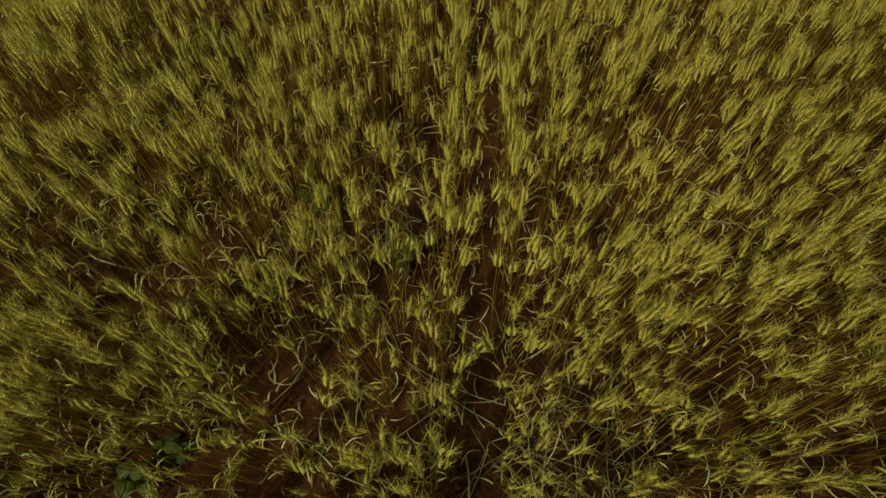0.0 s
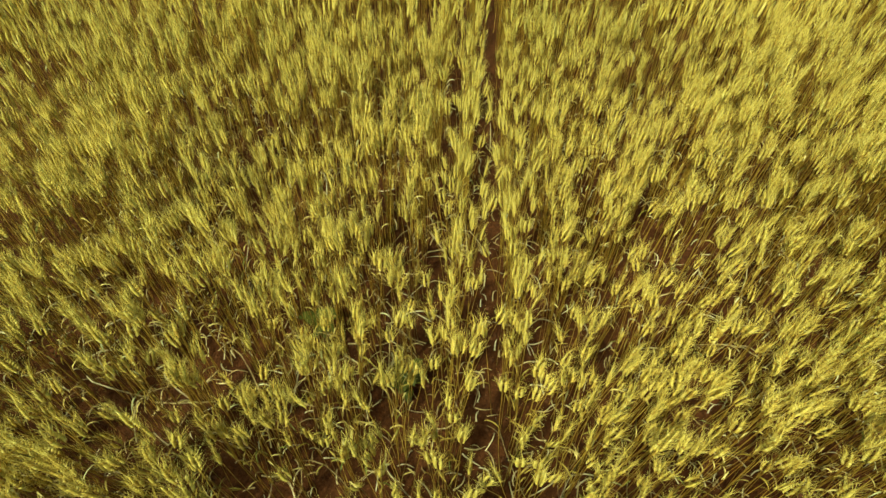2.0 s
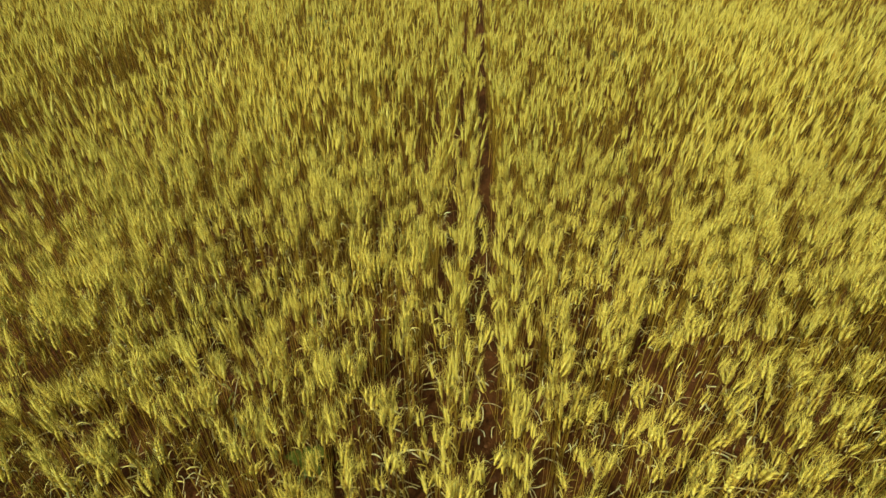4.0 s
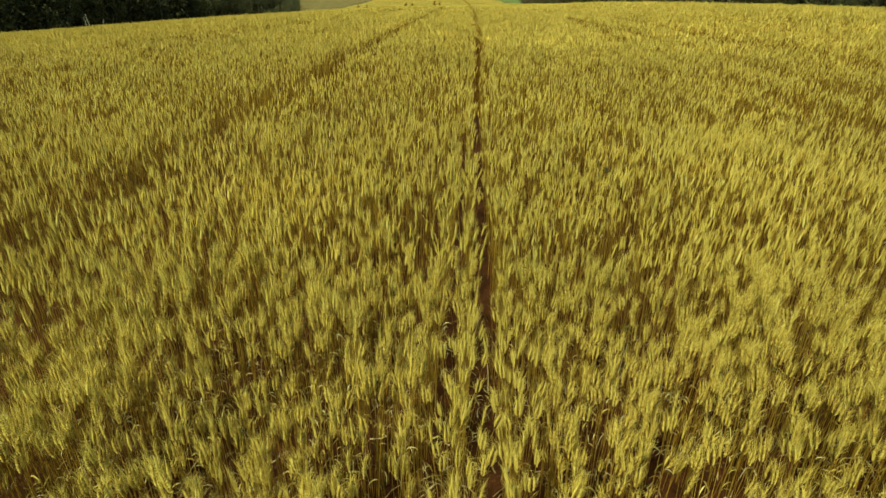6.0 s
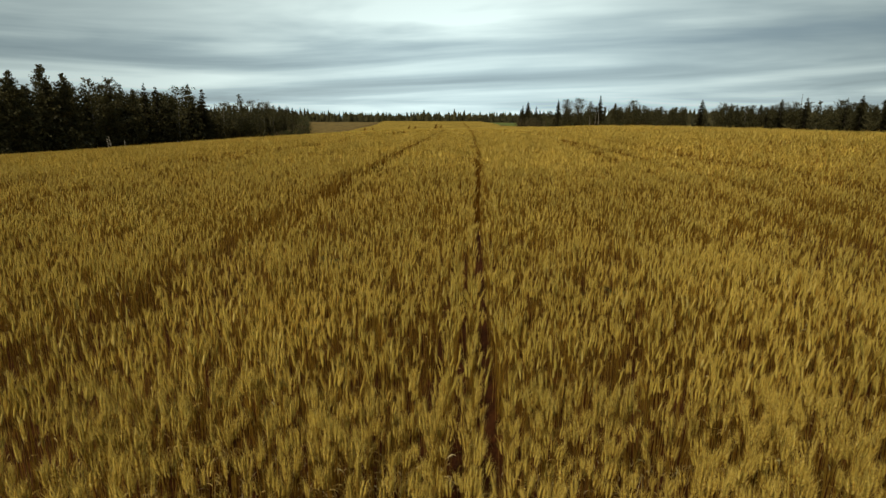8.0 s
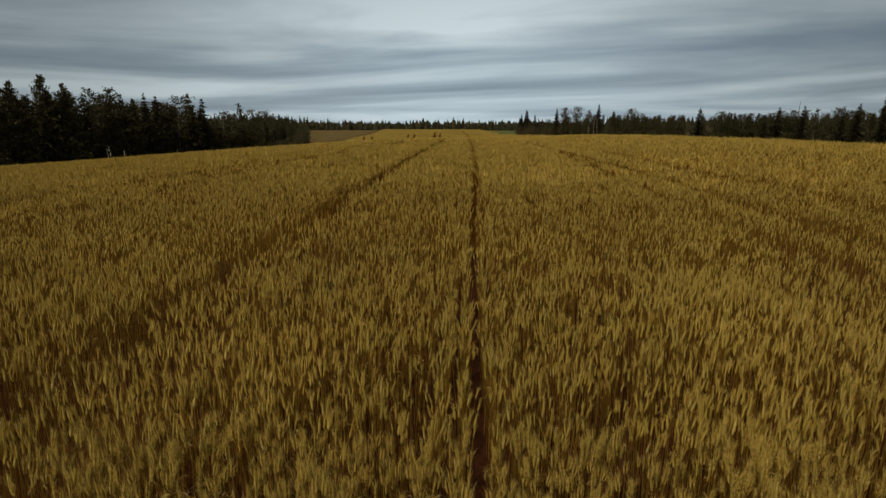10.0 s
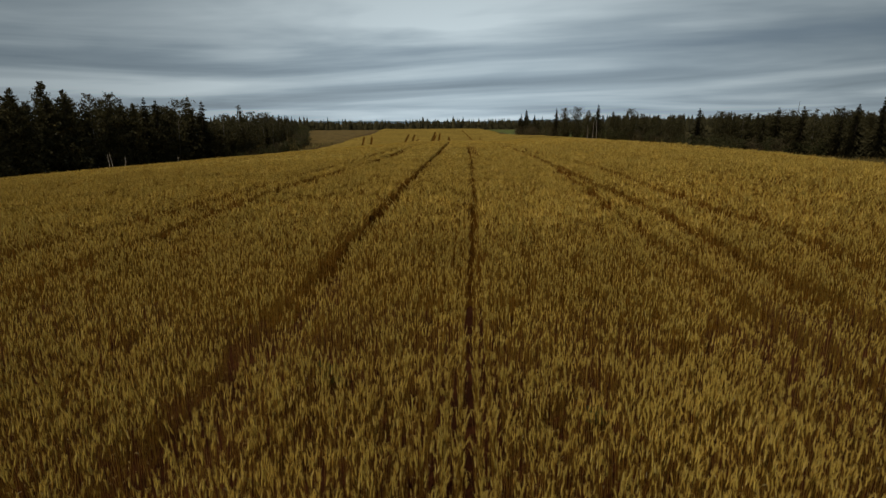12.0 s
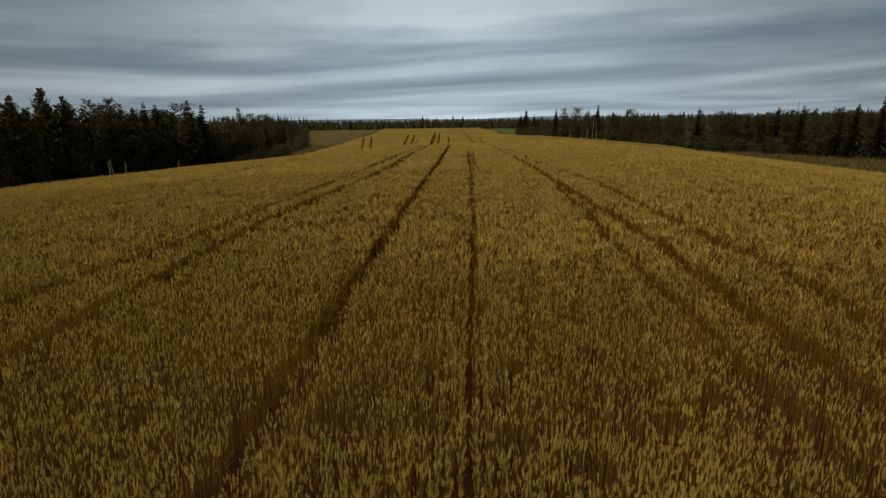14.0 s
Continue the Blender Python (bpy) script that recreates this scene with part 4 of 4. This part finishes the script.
wood_line([(104, 138), (91, 157), (70, 168)], 2.6, 3, 4.0, (5.2, 7.2), {"aspen": 0.35, "poplar": 0.45, "birch": 0.05, "spruce": 0.15}, RIGHT)
wood_line([(64, 176), (30, 202)], 2.8, 2, 4.0, (4.5, 6.6), {"aspen": 0.25, "poplar": 0.5, "birch": 0.1, "spruce": 0.15}, MIDDLE)
wood_line([(30, 202), (16, 236)], 3.4, 2, 4.0, (3.5, 5.8), {"aspen": 0.2, "poplar": 0.4, "birch": 0.15, "spruce": 0.25}, MIDDLE)


def shrub_line(points, gap, size, share_russet, group):
    for (x0, y0), (x1, y1) in zip(points, points[1:]):
        ln = math.hypot(x1 - x0, y1 - y0)
        for i in range(int(ln / gap)):
            s = (i + gtree.uniform(0, 1)) * gap / ln
            x, y = x0 + (x1 - x0) * s + gtree.normal(0, 0.7), y0 + (y1 - y0) * s + gtree.normal(0, 0.5)
            pool = russets if gtree.random() < share_russet else shrubs
            stand(pool[int(gtree.integers(0, len(pool)))], x, y, gtree.uniform(*size), gtree.uniform(0, 360), group)


shrub_line([(-84.5, 76), (-85, 178)], 5.0, (0.6, 1.3), 0.2, "shrubs along the left wood")
shrub_line([(-84, 178), (-77, 206), (-69, 224), (-80, 262), (-92, 305)], 2.2, (0.9, 1.8), 0.25, "shrubs along the left wood")
shrub_line([(107, 120), (100, 137), (88, 154), (67, 167), (34, 194)], 1.7, (0.8, 1.6), 0.3, "shrubs along the right wood")
shrub_line([(33, 194), (17, 226)], 1.8, (0.9, 1.4), 0.8, "shrubs along the right wood")

# a bare dead trunk that stands over the right wood
snag = new("dead_tree")
snag.matrix_basis = pose(92.0, 165.5, float(ground_z(92.0, 165.5))) @ Matrix.Scale(1.36, 4)
tagged(snag, "bare grey dead trunk standing over the trees", "tree")
v, t = limb((0, 0, -0.3), (0.15, 0, 10.3), 0.12, 0.03, 6)
part("trunk", v, t, MAT_BARK, snag)
for z, a in ((7.6, 0.4), (8.6, 3.4), (9.2, 1.9)):
    v, t = limb((0.12, 0, z), (0.12 + 0.5 * math.cos(a), 0.5 * math.sin(a), z + 0.35), 0.03, 0.01, 4)
    part("branch", v, t, MAT_BARK, snag)


def bare_sapling(x, y, h, lean):
    """A thin pale dead stem at the field's edge."""
    root = new("bare_sapling")
    root.matrix_basis = pose(x, y, float(ground_z(x, y)))
    tagged(root, "thin pale bare birch sapling at the field's edge", "tree", "bare saplings at the field's edge")
    stem_v, stem_t = limb((0, 0, -0.2), (lean, 0.1, h), 0.06, 0.025, 5)
    part("trunk", stem_v, stem_t, MAT_PALE_WOOD, root)
    for z, a in ((0.62, 0.7), (0.78, 3.6)):
        b = np.array([lean * z, 0.1 * z, h * z])
        twig_v, twig_t = limb(b, b + (0.3 * math.cos(a), 0.2 * math.sin(a), 0.35), 0.015, 0.006, 4)
        part("branch", twig_v, twig_t, MAT_PALE_WOOD, root)


for x, y, h, lean in ((-67.0, 99.6, 3.4, -0.3), (-67.2, 101.0, 3.9, -0.7), (-67.0, 104.0, 3.1, 0.2), (-67.0, 123.5, 2.8, 0.1), (38.0, 180.0, 6.6, 0.3), (39.4, 180.6, 6.9, -0.2), (36.6, 181.0, 4.2, 0.2)):
    bare_sapling(x, y, h, lean)


def far_wood():
    """The closed forest beyond the far rise and behind the near woods."""
    g = np.random.default_rng(5)
    x = np.concatenate([g.uniform(-420, 420, 3600), g.uniform(-230, -101, 700), g.uniform(64, 230, 900)])
    y = np.concatenate([g.uniform(368, 450, 3600), g.uniform(50, 370, 700), g.uniform(90, 360, 900)])
    behind = (x < -100) | (y > np.interp(x, [0, 45, 72, 95, 108, 125, 230], [366, 202, 184, 174, 156, 128, 70])) | (y > 367)
    x, y = np.where(behind, x, x * 0 + 240), np.where(behind, y, y + 200)
    far = np.arange(len(x)) < 3600
    h = np.where(far, g.uniform(4.6, 7.6, len(x)), g.uniform(11.0, 14.5, len(x)) - 5.2 * (x > 0) - 4.0 * ((x < 0) & (y > 183))) * np.where(g.random(len(x)) < 0.06, 1.22, 1.0)
    ch = []
    tiers, sides = 4, 5
    for i in range(len(x)):
        w, z0 = g.uniform(1.5, 2.7), float(ground_z(x[i], y[i]))
        for k in range(tiers):
            s0, s1 = k / tiers * 0.85, min(1.0, (k + 1.7) / tiers)
            r = w * (1 - s0) * g.uniform(0.8, 1.2)
            a = np.linspace(0, 6.283, sides, endpoint=False) + g.uniform(0, 1)
            rr = r * g.uniform(0.6, 1.3, sides)
            v = np.concatenate([np.stack([x[i] + rr * np.cos(a), y[i] + rr * np.sin(a), z0 + h[i] * (0.03 + s0) - 0.25 * rr], -1), [(x[i], y[i], z0 + h[i] * s1)]])
            ch.append((v, np.array([(q, (q + 1) % sides, sides) for q in range(sides)]), 0))
    v, t, _ = join(ch)
    return tagged(new("far_forest", build_mesh("far_forest", v, t, [MAT_NEEDLE])), "dark closed spruce forest along the horizon", "forest", kind="stuff")


far_wood()


def grass_stuff():
    """Tussocks of rough grass along the field's margins, with some goldenrod."""
    g = np.random.default_rng(8)
    n = 42000
    side = g.random(n)
    y = g.uniform(60, 330, n)
    x = np.where(side < 0.4, g.uniform(-88, -50, n), g.uniform(12, 104, n))
    y = np.where(side < 0.4, y, g.uniform(62, 232, n))
    keep = ~in_field(x, y) & ((side < 0.4) & (y < 236) | (side >= 0.4) & (y < np.interp(x, [10, 34, 67, 88, 104], [238, 194, 167, 154, 126])))
    x, y, side = x[keep], y[keep], side[keep]
    n = len(x)
    a, s = g.uniform(0, 6.28, n), g.uniform(0.35, 0.85, n)
    z = ground_z(x, y)
    w = 0.16 * s
    v = np.stack([np.stack([x - np.cos(a) * w, y - np.sin(a) * w, z - 0.03], -1), np.stack([x + np.cos(a) * w, y + np.sin(a) * w, z - 0.03], -1),
                  np.stack([x + g.normal(0, 0.18, n), y + g.normal(0, 0.18, n), z + s], -1)], 1).reshape(-1, 3)
    t = np.arange(n * 3).reshape(-1, 3)
    idx = ((g.random(n) < 0.09) & (side < 0.4) & (y > 170)).astype(int)
    return tagged(new("rough_grass", build_mesh("rough_grass", v, t, [MAT_GRASS, MAT_FLOWER], idx)), "rough olive and straw-coloured grass along the field margin", "grass", kind="stuff")


grass_stuff()

# hills on the horizon, their distance haze painted as blue-grey
hx = np.linspace(-3600, 3600, 121)
hills = []
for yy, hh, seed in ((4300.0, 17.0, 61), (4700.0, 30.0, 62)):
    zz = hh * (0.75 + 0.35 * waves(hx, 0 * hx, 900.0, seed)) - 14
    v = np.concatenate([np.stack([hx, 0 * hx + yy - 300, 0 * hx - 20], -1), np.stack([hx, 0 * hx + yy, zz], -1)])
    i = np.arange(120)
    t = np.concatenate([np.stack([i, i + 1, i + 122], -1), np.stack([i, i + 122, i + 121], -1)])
    tagged(new("backdrop", build_mesh("backdrop", v, t, [MAT_HILL], smooth=True)), "low hills on the horizon, coloured blue-grey for distance haze", "hills", kind="structure")
